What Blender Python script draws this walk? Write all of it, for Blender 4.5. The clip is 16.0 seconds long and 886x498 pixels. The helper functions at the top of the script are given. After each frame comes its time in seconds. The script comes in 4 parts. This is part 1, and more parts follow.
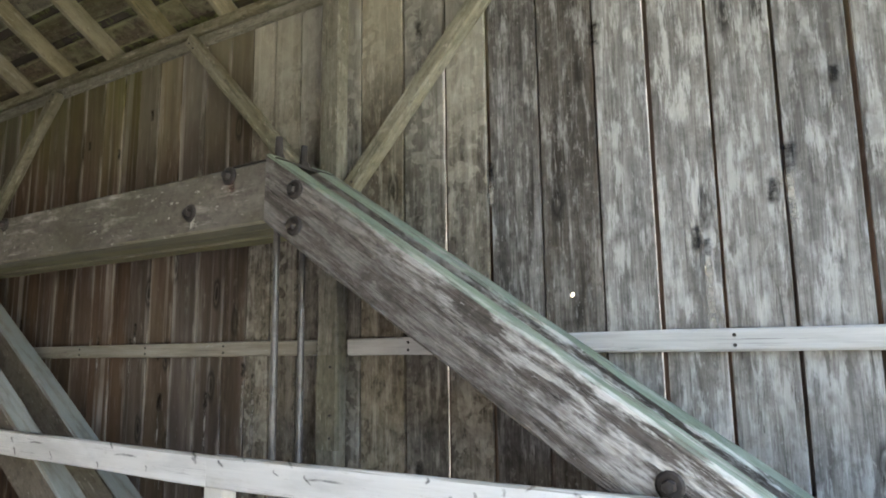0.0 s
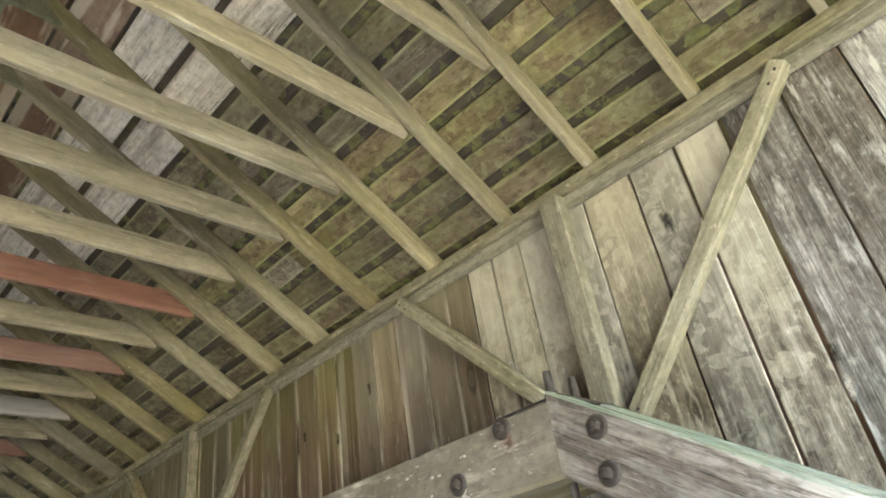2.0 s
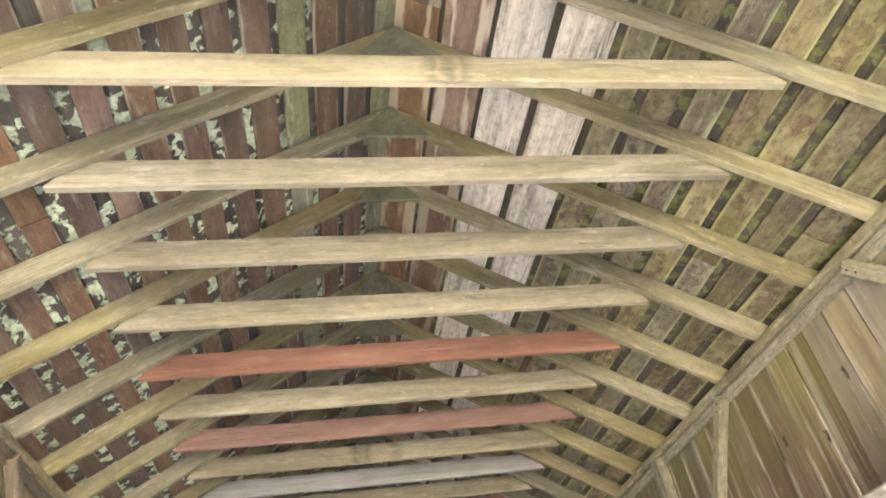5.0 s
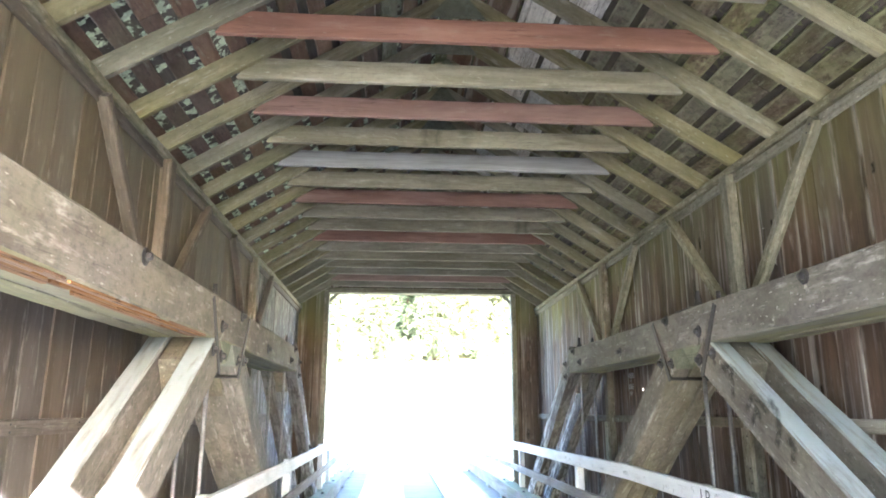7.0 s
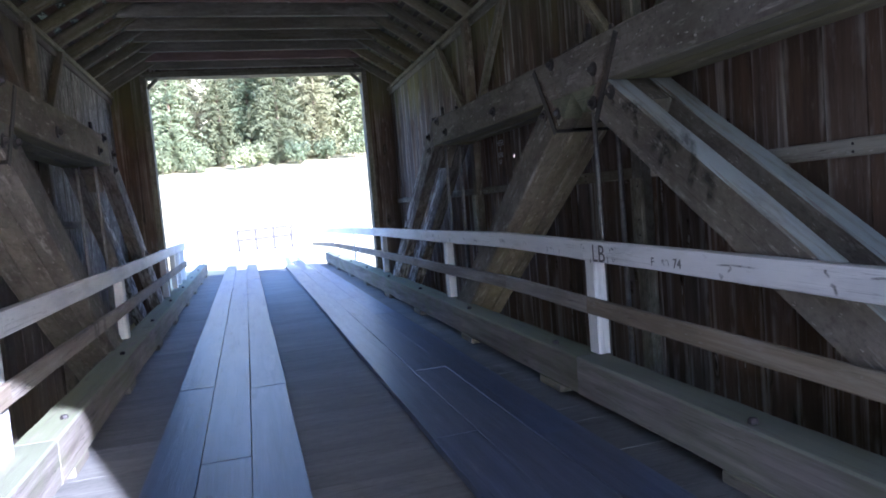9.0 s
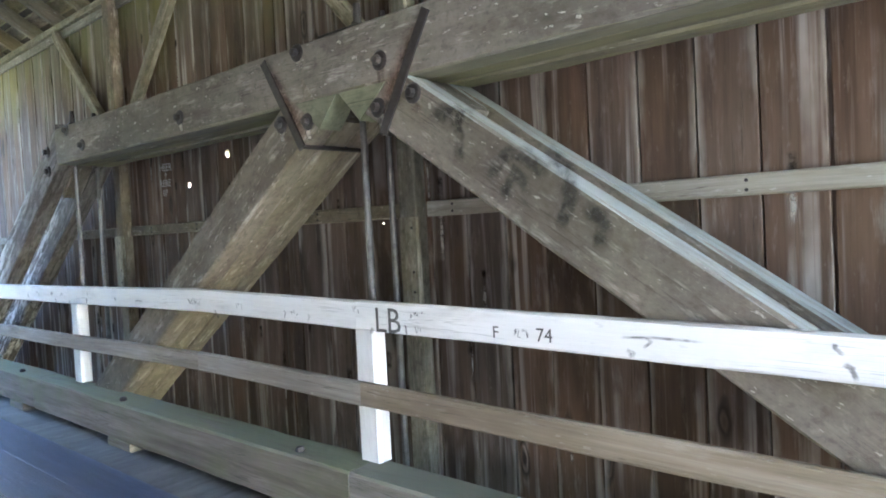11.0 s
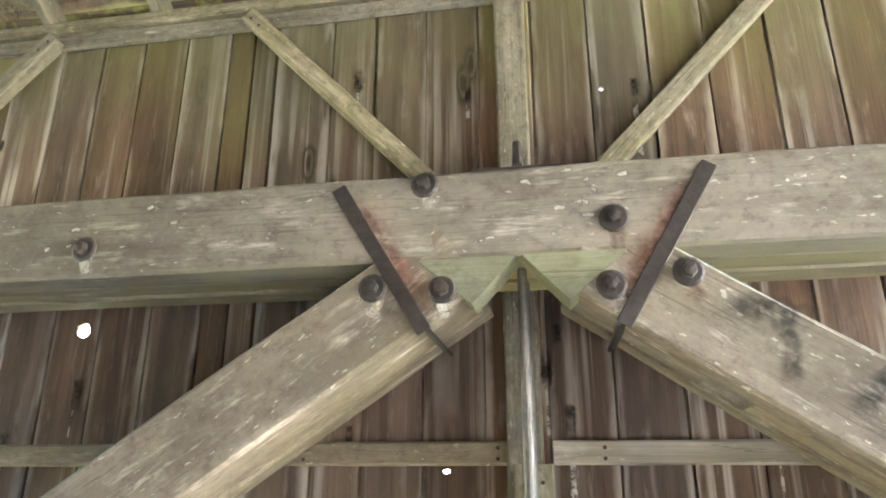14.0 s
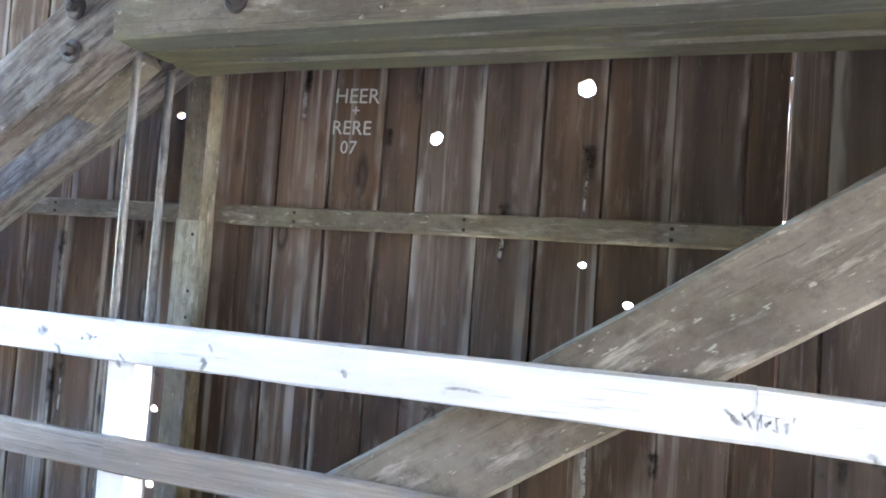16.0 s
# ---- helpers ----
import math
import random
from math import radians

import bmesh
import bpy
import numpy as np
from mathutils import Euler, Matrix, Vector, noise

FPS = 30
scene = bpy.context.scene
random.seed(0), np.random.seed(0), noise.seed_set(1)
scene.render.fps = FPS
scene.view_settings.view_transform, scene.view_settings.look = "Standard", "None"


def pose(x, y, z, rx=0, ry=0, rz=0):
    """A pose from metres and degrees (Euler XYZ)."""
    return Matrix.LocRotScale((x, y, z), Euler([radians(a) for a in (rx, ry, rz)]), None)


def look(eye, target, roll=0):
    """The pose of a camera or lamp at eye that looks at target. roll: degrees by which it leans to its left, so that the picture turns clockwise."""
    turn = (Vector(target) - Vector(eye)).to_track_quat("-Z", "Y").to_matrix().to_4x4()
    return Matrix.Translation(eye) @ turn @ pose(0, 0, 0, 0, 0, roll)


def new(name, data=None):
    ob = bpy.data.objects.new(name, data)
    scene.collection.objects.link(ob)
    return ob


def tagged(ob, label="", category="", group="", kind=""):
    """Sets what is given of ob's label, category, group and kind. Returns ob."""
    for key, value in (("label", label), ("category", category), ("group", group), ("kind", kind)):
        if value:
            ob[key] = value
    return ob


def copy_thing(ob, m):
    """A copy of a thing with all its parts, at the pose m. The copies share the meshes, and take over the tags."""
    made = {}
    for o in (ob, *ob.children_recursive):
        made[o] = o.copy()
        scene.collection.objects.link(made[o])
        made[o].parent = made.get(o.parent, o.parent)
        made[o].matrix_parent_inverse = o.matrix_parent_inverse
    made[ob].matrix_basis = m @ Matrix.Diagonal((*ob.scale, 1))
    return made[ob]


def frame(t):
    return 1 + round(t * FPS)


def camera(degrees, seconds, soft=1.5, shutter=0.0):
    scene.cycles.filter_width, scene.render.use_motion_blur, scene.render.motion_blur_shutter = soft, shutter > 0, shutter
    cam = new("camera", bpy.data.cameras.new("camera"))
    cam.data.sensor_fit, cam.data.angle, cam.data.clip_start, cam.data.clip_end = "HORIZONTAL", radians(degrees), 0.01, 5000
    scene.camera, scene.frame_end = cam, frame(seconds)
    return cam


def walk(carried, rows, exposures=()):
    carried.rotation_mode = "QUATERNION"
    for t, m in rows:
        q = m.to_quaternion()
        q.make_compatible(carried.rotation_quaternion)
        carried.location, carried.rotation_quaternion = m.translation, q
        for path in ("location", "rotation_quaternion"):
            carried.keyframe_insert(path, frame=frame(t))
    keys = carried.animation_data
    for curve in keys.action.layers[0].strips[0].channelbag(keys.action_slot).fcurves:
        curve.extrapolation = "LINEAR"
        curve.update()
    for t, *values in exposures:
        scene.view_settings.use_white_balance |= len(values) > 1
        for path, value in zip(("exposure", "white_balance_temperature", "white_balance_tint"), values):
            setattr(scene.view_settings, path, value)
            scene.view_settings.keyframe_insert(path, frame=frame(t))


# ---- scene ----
cam = camera(66.9, 16.0, soft=1.8)
PATH = [
    (0, (0.384, -0.051, 1.414), (-0.647, 1.636, 1.714), -0.8),
    (0.5, (0.093, 0.015, 1.455), (-0.885, 1.662, 2.03), -2.8),
    (1, (-0.161, 0.004, 1.493), (-1.183, 1.561, 2.223), -4.4),
    (1.5, (-0.37, -0.019, 1.502), (-1.471, 1.398, 2.385), -6.85),
    (2, (-0.457, -0.018, 1.529), (-1.583, 1.28, 2.553), -9.8),
    (2.5, (-0.482, -0.055, 1.543), (-1.65, 1.083, 2.7), -13.1),
    (3, (-0.482, -0.084, 1.564), (-1.745, 0.847, 2.804), -14.2),
    (3.5, (-0.499, -0.112, 1.587), (-1.854, 0.565, 2.893), -13.4),
    (3.7, (-0.515, -0.111, 1.587), (-1.89, 0.472, 2.917), -13.0),
    (5.8, (-0.633, -0.18, 1.64), (-2.292, 0.026, 2.738), -5.8),
    (6, (-0.653, -0.181, 1.638), (-2.361, 0.007, 2.661), -4.4),
    (6.5, (-0.701, -0.171, 1.594), (-2.552, -0.027, 2.337), -1.5),
    (7, (-0.752, -0.167, 1.523), (-2.69, -0.028, 1.994), 0.1),
    (7.5, (-0.918, -0.102, 1.468), (-2.897, 0.066, 1.705), 0.3),
    (8, (-1.110, -0.124, 1.419), (-3.103, 0.037, 1.489), -0.2),
    (8.5, (-1.405, -0.190, 1.396), (-3.383, 0.092, 1.321), -2.8),
    (9, (-1.772, -0.108, 1.344), (-3.689, 0.446, 1.205), -4.8),
    (9.2, (-1.909, -0.074, 1.364), (-3.782, 0.601, 1.178), -5.1),
    (11.3, (-3.747, -0.066, 1.34), (-4.907, 1.563, 1.293), -2.7),
    (11.5, (-3.898, -0.033, 1.342), (-4.951, 1.667, 1.309), -2.4),
    (12, (-4.292, 0.044, 1.348), (-5.043, 1.881, 1.597), -1.2),
    (12.5, (-4.726, 0.033, 1.406), (-5.277, 1.905, 1.844), -1.3),
    (13, (-5.112, 0.066, 1.389), (-5.486, 1.94, 1.978), -1.1),
    (13.5, (-5.517, 0.107, 1.391), (-5.904, 1.925, 2.13), -0.3),
    (14, (-5.921, 0.138, 1.363), (-6.238, 2.006, 2.003), -0.0),
    (14.5, (-6.307, 0.202, 1.327), (-6.497, 2.132, 1.815), -0.3),
    (15, (-6.747, 0.197, 1.321), (-6.986, 2.157, 1.64), 1.2),
    (15.5, (-7.199, 0.181, 1.295), (-7.631, 2.129, 1.434), 3.2),
    (16, (-7.579, 0.29, 1.249), (-8.261, 2.168, 1.324), 4.2),
]
EXPOSURES = [
    (0.0, 3.62, 6150, 13), (0.5, 4.02, 6300, 12), (1.5, 4.68, 6400, 10), (2.5, 5.05, 6500, 11), (3.5, 5.4, 6600, 16), (6.0, 5.78, 6200, 19), (6.5, 5.78, 5650, 18), (7.0, 5.2, 5450, 15),
    (7.5, 4.05, 5000, 18), (8.0, 3.36, 4900, 21), (8.5, 2.86, 4850, 24), (9.2, 2.87, 4850, 26), (11.3, 5.16, 5500, 14), (12.0, 5.16, 5800, 15), (12.5, 5.38, 5950, 14), (13.0, 5.87, 6000, 13), (13.5, 6.2, 6000, 13), (14.0, 6.37, 6000, 15), (14.5, 6.62, 5800, 16), (15.0, 6.74, 5750, 19), (15.5, 6.42, 5600, 20), (16.0, 6.25, 5400, 20),
]
walk(cam, [(t, look(eye, target, roll)) for t, eye, target, roll in PATH], EXPOSURES)

# ---- sky and sun ----
# The sun shines in through the near portal, from behind and to one side of the walker.
SUN = Vector((0.86, 0.325, 0.345)).normalized()
world = bpy.data.worlds.new("sky")
scene.world = world
world.use_nodes = True
wn = world.node_tree.nodes
sky = wn.new("ShaderNodeTexSky")
sky.sky_type, sky.sun_disc = "NISHITA", False
sky.sun_elevation = math.asin(SUN.z)
sky.sun_rotation = math.atan2(SUN.x, SUN.y)
wn["Background"].inputs[1].default_value = 0.15
world.node_tree.links.new(sky.outputs[0], wn["Background"].inputs[0])
sun = new("sun", bpy.data.lights.new("sun", "SUN"))
sun.data.energy, sun.data.angle, sun.data.color = 5.0, radians(0.53), (1.0, 0.95, 0.88)
sun.matrix_world = look(SUN * 60, (0, 0, 0))

# ---- plan ----
FLOOR = -0.12
RIDGE_Y, EAVE_Y, EAVE_Z, PITCH = 0.33, 2.67, 3.575, 0.62
WALL = {1: 2.722, -1: -2.08}       # inner faces of the board walls
FACE = {1: 2.150, -1: -1.42}       # inner faces of the trusses
RAIL = {1: 2.080, -1: -1.34}       # inner faces of the railings
NEAR_X, FAR_X = 2.30, -14.25       # the two portals
DECK_END = -21.0                   # end of the far approach
NODE_X = -6.02                     # middle of the truss
JOINT = {1: -1.94, -1: -9.60}      # where the top chord meets the two end posts
CHORD_Z, CHORD_H, TRUSS_W = 2.02, 0.30, 0.45
RAFTER_X, RAFTER_STEP = -1.71, 0.611
PLATE_Z = 3.505

# ---- materials ----


def node_material(name):
    mat = bpy.data.materials.new(name)
    mat.use_nodes = True
    nt = mat.node_tree
    return mat, nt, nt.nodes["Principled BSDF"], nt.links


def ramp(nt, source, stops):
    r = nt.nodes.new("ShaderNodeValToRGB")
    while len(r.color_ramp.elements) < len(stops):
        r.color_ramp.elements.new(0.5)
    for e, (p, c) in zip(r.color_ramp.elements, stops):
        e.position = p
        e.color = (*c, 1) if len(c) == 3 else c
    nt.links.new(source, r.inputs[0])
    return r.outputs[0]


def math_node(nt, op, a, b=None, clamp=False):
    n = nt.nodes.new("ShaderNodeMath")
    n.operation, n.use_clamp = op, clamp
    for i, v in enumerate((a, b)):
        if v is None:
            continue
        if isinstance(v, (int, float)):
            n.inputs[i].default_value = v
        else:
            nt.links.new(v, n.inputs[i])
    return n.outputs[0]


def mix(nt, fac, a, b, blend="MIX"):
    n = nt.nodes.new("ShaderNodeMix")
    n.data_type, n.blend_type = "RGBA", blend
    for sock, v in ((n.inputs[0], fac), (n.inputs[6], a), (n.inputs[7], b)):
        if isinstance(v, (int, float)):
            sock.default_value = v
        elif isinstance(v, tuple):
            sock.default_value = (*v, 1)
        else:
            nt.links.new(v, sock)
    return n.outputs[2]


def noise_tex(nt, vector, scale, detail=5, rough=0.6, distort=0.0):
    n = nt.nodes.new("ShaderNodeTexNoise")
    n.inputs["Scale"].default_value = scale
    n.inputs["Detail"].default_value = detail
    n.inputs["Roughness"].default_value = rough
    n.inputs["Distortion"].default_value = distort
    nt.links.new(vector, n.inputs["Vector"])
    return n.outputs["Fac"]


def scaled(nt, vector, s, offset=None):
    m = nt.nodes.new("ShaderNodeVectorMath")
    m.operation = "MULTIPLY_ADD"
    nt.links.new(vector, m.inputs[0])
    m.inputs[1].default_value = s
    if offset is not None:
        nt.links.new(offset, m.inputs[2])
    return m.outputs[0]


def wood(name, dark, mid, light, streak=0.0, streak_col=(0.5, 0.48, 0.42), moss=0.0, moss_col=(0.16, 0.17, 0.04), spread=0.35, knots=0.0, relief=0.4, rough=0.85, island=False, grime=0.4, crack=0.5, grain_size=(0.45, 6.5), fibre_mix=0.22, speckle=0.0, cover=0.0, algae=None, algae_col=(0.27, 0.245, 0.145), paint_from=None, flecks=0.7, runs=0.0, runs_col=(0.36, 0.33, 0.30), edge=None, edge_col=(0.33, 0.30, 0.26), edge_mix=0.7, top_col=None, grain_detail=7, streak_size=(1.0, 7.0), streak_soft=0.14, paint=0.0, paint_col=(0.48, 0.58, 0.36), under_col=None):
    """Weathered wood, its grain along the piece's own X. streak: pale flecks of old paint and lime. moss: green film."""
    mat, nt, bsdf, links = node_material(name)
    tc = nt.nodes.new("ShaderNodeTexCoord")
    if island:
        geo = nt.nodes.new("ShaderNodeNewGeometry")
        rnd = geo.outputs["Random Per Island"]
    else:
        info = nt.nodes.new("ShaderNodeObjectInfo")
        rnd = info.outputs["Random"]
    comb = nt.nodes.new("ShaderNodeCombineXYZ")
    links.new(math_node(nt, "MULTIPLY", rnd, 91.0), comb.inputs[0])
    links.new(math_node(nt, "MULTIPLY", rnd, 57.0), comb.inputs[1])
    links.new(math_node(nt, "MULTIPLY", rnd, 23.0), comb.inputs[2])
    p = scaled(nt, tc.outputs["Object"], (1, 1, 1), comb.outputs[0])
    grain = noise_tex(nt, scaled(nt, p, (grain_size[0], grain_size[1], grain_size[1])), 2.4, grain_detail, 0.62, 0.5)
    fibre = noise_tex(nt, scaled(nt, p, (0.9, 40, 40)), 3.0, 4, 0.6)
    blotch = noise_tex(nt, scaled(nt, p, (0.6, 1.6, 1.6)), 1.3, 4, 0.6)
    col = ramp(nt, grain, [(0.28, dark), (0.5, mid), (0.72, light)])
    # fine fibre
    col = mix(nt, math_node(nt, "MULTIPLY", ramp(nt, fibre, [(0.35, (1, 1, 1)), (0.6, (0, 0, 0))]), fibre_mix), col, tuple(c * 0.35 for c in dark))
    # broad stains
    stain = ramp(nt, blotch, [(0.35, (1, 1, 1)), (0.62, (0, 0, 0))])
    col = mix(nt, math_node(nt, "MULTIPLY", stain, grime), col, tuple(c * 0.45 for c in dark))
    if speckle:
        sp = noise_tex(nt, scaled(nt, p, (1, 1.4, 1.4)), 17.0, 6, 0.75)
        col = mix(nt, math_node(nt, "MULTIPLY", ramp(nt, sp, [(0.36, (1, 1, 1)), (0.50, (0, 0, 0))]), speckle), col, tuple(c * 0.5 for c in dark))
        col = mix(nt, math_node(nt, "MULTIPLY", ramp(nt, sp, [(0.56, (0, 0, 0)), (0.70, (1, 1, 1))]), speckle), col, light)
    if crack:
        ck = noise_tex(nt, scaled(nt, p, (0.35, 16, 16)), 2.0, 3, 0.5, 0.3)
        band = math_node(nt, "ABSOLUTE", math_node(nt, "SUBTRACT", ck, 0.5))
        line = math_node(nt, "LESS_THAN", band, 0.008)
        patch = ramp(nt, noise_tex(nt, scaled(nt, p, (0.5, 3, 3)), 2.1, 2), [(0.48, (0, 0, 0)), (0.56, (1, 1, 1))])
        crk = math_node(nt, "MULTIPLY", math_node(nt, "MULTIPLY", line, patch), crack)
        col = mix(nt, crk, col, tuple(c * 0.2 for c in dark))
    if runs:
        # long pale runs down the board, where rain has bleached it
        rn = noise_tex(nt, scaled(nt, p, (0.16, 7.5, 7.5)), 2.2, 5, 0.55, 0.25)
        rm = math_node(nt, "MULTIPLY", ramp(nt, rn, [(0.53, (0, 0, 0)), (0.63, (1, 1, 1))]), ramp(nt, noise_tex(nt, scaled(nt, p, (0.7, 1.5, 1.5)), 1.5, 4), [(0.40, (0, 0, 0)), (0.60, (1, 1, 1))]))
        col = mix(nt, math_node(nt, "MULTIPLY", rm, runs), col, runs_col)
    if knots:
        vor = nt.nodes.new("ShaderNodeTexVoronoi")
        vor.inputs["Scale"].default_value = 1.0
        warp = nt.nodes.new("ShaderNodeVectorMath")
        warp.operation = "ADD"
        links.new(scaled(nt, p, (1.35, 4.2, 0.0)), warp.inputs[0])
        wnz = nt.nodes.new("ShaderNodeTexNoise")
        wnz.inputs["Scale"].default_value = 9
        links.new(p, wnz.inputs["Vector"])
        links.new(scaled(nt, wnz.outputs["Color"], (0.12, 0.12, 0.0)), warp.inputs[1])
        links.new(warp.outputs[0], vor.inputs["Vector"])
        d = vor.outputs["Distance"]
        ring = ramp(nt, d, [(0.05, (1, 1, 1)), (0.085, (0.15, 0.15, 0.15)), (0.11, (0.9, 0.9, 0.9)), (0.17, (0, 0, 0))])
        col = mix(nt, math_node(nt, "MULTIPLY", ring, knots), col, tuple(c * 0.22 for c in dark))
    if streak:
        s1 = noise_tex(nt, scaled(nt, p, (streak_size[0], streak_size[1], streak_size[1])), 2.6, 6, 0.7, 0.2)
        s2 = noise_tex(nt, scaled(nt, p, (2.2, 4, 4)), 3.0, 3, 0.6)
        sm = math_node(nt, "MULTIPLY", ramp(nt, s1, [(0.54 - cover, (0, 0, 0)), (0.54 - cover + streak_soft, (1, 1, 1))]), ramp(nt, s2, [(0.42 - cover, (0, 0, 0)), (0.62 - cover, (1, 1, 1))]))
        fleck = ramp(nt, noise_tex(nt, scaled(nt, p, (3, 9, 9)), 6.0, 3, 0.6), [(0.66, (0, 0, 0)), (0.70, (1, 1, 1))])
        sm = math_node(nt, "MAXIMUM", sm, math_node(nt, "MULTIPLY", fleck, flecks))
        if paint_from:
            sepp = nt.nodes.new("ShaderNodeSeparateXYZ")
            links.new(tc.outputs["Object"], sepp.inputs[0])
            rng_ = nt.nodes.new("ShaderNodeMapRange")
            links.new(math_node(nt, "ADD", sepp.outputs[0], math_node(nt, "MULTIPLY", sepp.outputs[2], 6.0)), rng_.inputs[0])
            rng_.inputs[1].default_value, rng_.inputs[2].default_value = paint_from
            rng_.inputs[3].default_value = 0.15
            sm = math_node(nt, "MULTIPLY", sm, rng_.outputs[0])
        col = mix(nt, math_node(nt, "MULTIPLY", sm, streak), col, streak_col)
    if paint:
        # islands of old flaking paint with hard edges
        f1 = noise_tex(nt, scaled(nt, p, (1.0, 1.0, 1.0)), 11.0, 4, 0.55, 0.4)
        f2 = noise_tex(nt, scaled(nt, p, (0.55, 0.55, 0.55)), 1.0, 2, 0.5)
        fm = math_node(nt, "MULTIPLY", ramp(nt, f1, [(0.50, (0, 0, 0)), (0.54, (1, 1, 1))]), ramp(nt, f2, [(0.40, (0, 0, 0)), (0.52, (1, 1, 1))]))
        tint = mix(nt, ramp(nt, noise_tex(nt, p, 23.0, 2), [(0.4, (0, 0, 0)), (0.6, (1, 1, 1))]), paint_col, tuple(c * 0.6 for c in paint_col))
        col = mix(nt, math_node(nt, "MULTIPLY", fm, paint), col, tint)
    if moss:
        m1 = noise_tex(nt, scaled(nt, p, (0.9, 1.7, 1.7)), 2.2, 5, 0.65)
        mm = ramp(nt, m1, [(0.40, (0, 0, 0)), (0.66, (1, 1, 1))])
        col = mix(nt, math_node(nt, "MULTIPLY", mm, moss), col, moss_col)
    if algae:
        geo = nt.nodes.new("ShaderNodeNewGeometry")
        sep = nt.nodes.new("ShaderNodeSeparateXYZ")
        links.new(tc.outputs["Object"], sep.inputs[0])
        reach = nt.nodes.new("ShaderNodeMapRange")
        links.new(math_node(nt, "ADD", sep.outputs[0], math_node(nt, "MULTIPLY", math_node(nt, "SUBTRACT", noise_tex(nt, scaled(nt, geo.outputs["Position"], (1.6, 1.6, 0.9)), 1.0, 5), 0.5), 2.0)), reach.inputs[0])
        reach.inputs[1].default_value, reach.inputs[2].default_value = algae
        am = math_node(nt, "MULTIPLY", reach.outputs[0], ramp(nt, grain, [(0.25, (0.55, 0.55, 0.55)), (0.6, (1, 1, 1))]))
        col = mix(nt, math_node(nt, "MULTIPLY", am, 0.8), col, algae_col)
    if edge:
        # bare or lichened long edges of the board
        sepe = nt.nodes.new("ShaderNodeSeparateXYZ")
        links.new(tc.outputs["Object"], sepe.inputs[0])
        wob = math_node(nt, "MULTIPLY", math_node(nt, "SUBTRACT", noise_tex(nt, scaled(nt, p, (1.2, 3, 3)), 2.5, 4), 0.5), 0.06)
        er = nt.nodes.new("ShaderNodeMapRange")
        links.new(math_node(nt, "ADD", math_node(nt, "ABSOLUTE", sepe.outputs[1]), wob), er.inputs[0])
        er.inputs[1].default_value, er.inputs[2].default_value = edge
        ep = ramp(nt, noise_tex(nt, scaled(nt, p, (0.9, 6.0, 6.0)), 1.7, 3), [(0.46, (0, 0, 0)), (0.56, (1, 1, 1))])
        col = mix(nt, math_node(nt, "MULTIPLY", math_node(nt, "MULTIPLY", er.outputs[0], ep), edge_mix), col, edge_col)
    if top_col:
        # algae, old green paint and, for the diagonals, skylight colour on faces that look up
        geo2 = nt.nodes.new("ShaderNodeNewGeometry")
        sepn = nt.nodes.new("ShaderNodeSeparateXYZ")
        links.new(geo2.outputs["Normal"], sepn.inputs[0])
        tr_ = nt.nodes.new("ShaderNodeMapRange")
        links.new(sepn.outputs[2], tr_.inputs[0])
        tr_.inputs[1].default_value, tr_.inputs[2].default_value = 0.45, 0.7
        tp = ramp(nt, noise_tex(nt, scaled(nt, p, (0.9, 7, 7)), 2.2, 5), [(0.32, (0.2, 0.2, 0.2)), (0.5, (1, 1, 1))])
        col = mix(nt, math_node(nt, "MULTIPLY", math_node(nt, "MULTIPLY", tr_.outputs[0], tp), 0.85), col, top_col)
    if under_col:
        # damp algae on faces that look down
        geo3 = nt.nodes.new("ShaderNodeNewGeometry")
        sepu = nt.nodes.new("ShaderNodeSeparateXYZ")
        links.new(geo3.outputs["Normal"], sepu.inputs[0])
        ur = nt.nodes.new("ShaderNodeMapRange")
        links.new(sepu.outputs[2], ur.inputs[0])
        ur.inputs[1].default_value, ur.inputs[2].default_value = -0.45, -0.8
        up_ = ramp(nt, noise_tex(nt, scaled(nt, p, (0.8, 6, 6)), 1.8, 5), [(0.30, (0.15, 0.15, 0.15)), (0.56, (1, 1, 1))])
        col = mix(nt, math_node(nt, "MULTIPLY", math_node(nt, "MULTIPLY", ur.outputs[0], up_), 0.8), col, under_col)
    # piece to piece
    val = math_node(nt, "ADD", math_node(nt, "MULTIPLY", rnd, 2 * spread), 1 - spread)
    hsv = nt.nodes.new("ShaderNodeHueSaturation")
    links.new(col, hsv.inputs["Color"])
    links.new(val, hsv.inputs["Value"])
    links.new(math_node(nt, "ADD", math_node(nt, "MULTIPLY", math_node(nt, "FRACT", math_node(nt, "MULTIPLY", rnd, 7.3)), 0.5), 0.75), hsv.inputs["Saturation"])
    links.new(hsv.outputs[0], bsdf.inputs["Base Color"])
    bsdf.inputs["Roughness"].default_value = rough
    bsdf.inputs["Specular IOR Level"].default_value = 0.3
    bump = nt.nodes.new("ShaderNodeBump")
    bump.inputs["Strength"].default_value = relief
    bump.inputs["Distance"].default_value = 0.012
    h = math_node(nt, "ADD", grain, math_node(nt, "MULTIPLY", fibre, 0.4))
    if crack:
        h = math_node(nt, "SUBTRACT", h, math_node(nt, "MULTIPLY", crk, 0.8))
    links.new(h, bump.inputs["Height"])
    links.new(bump.outputs[0], bsdf.inputs["Normal"])
    return mat


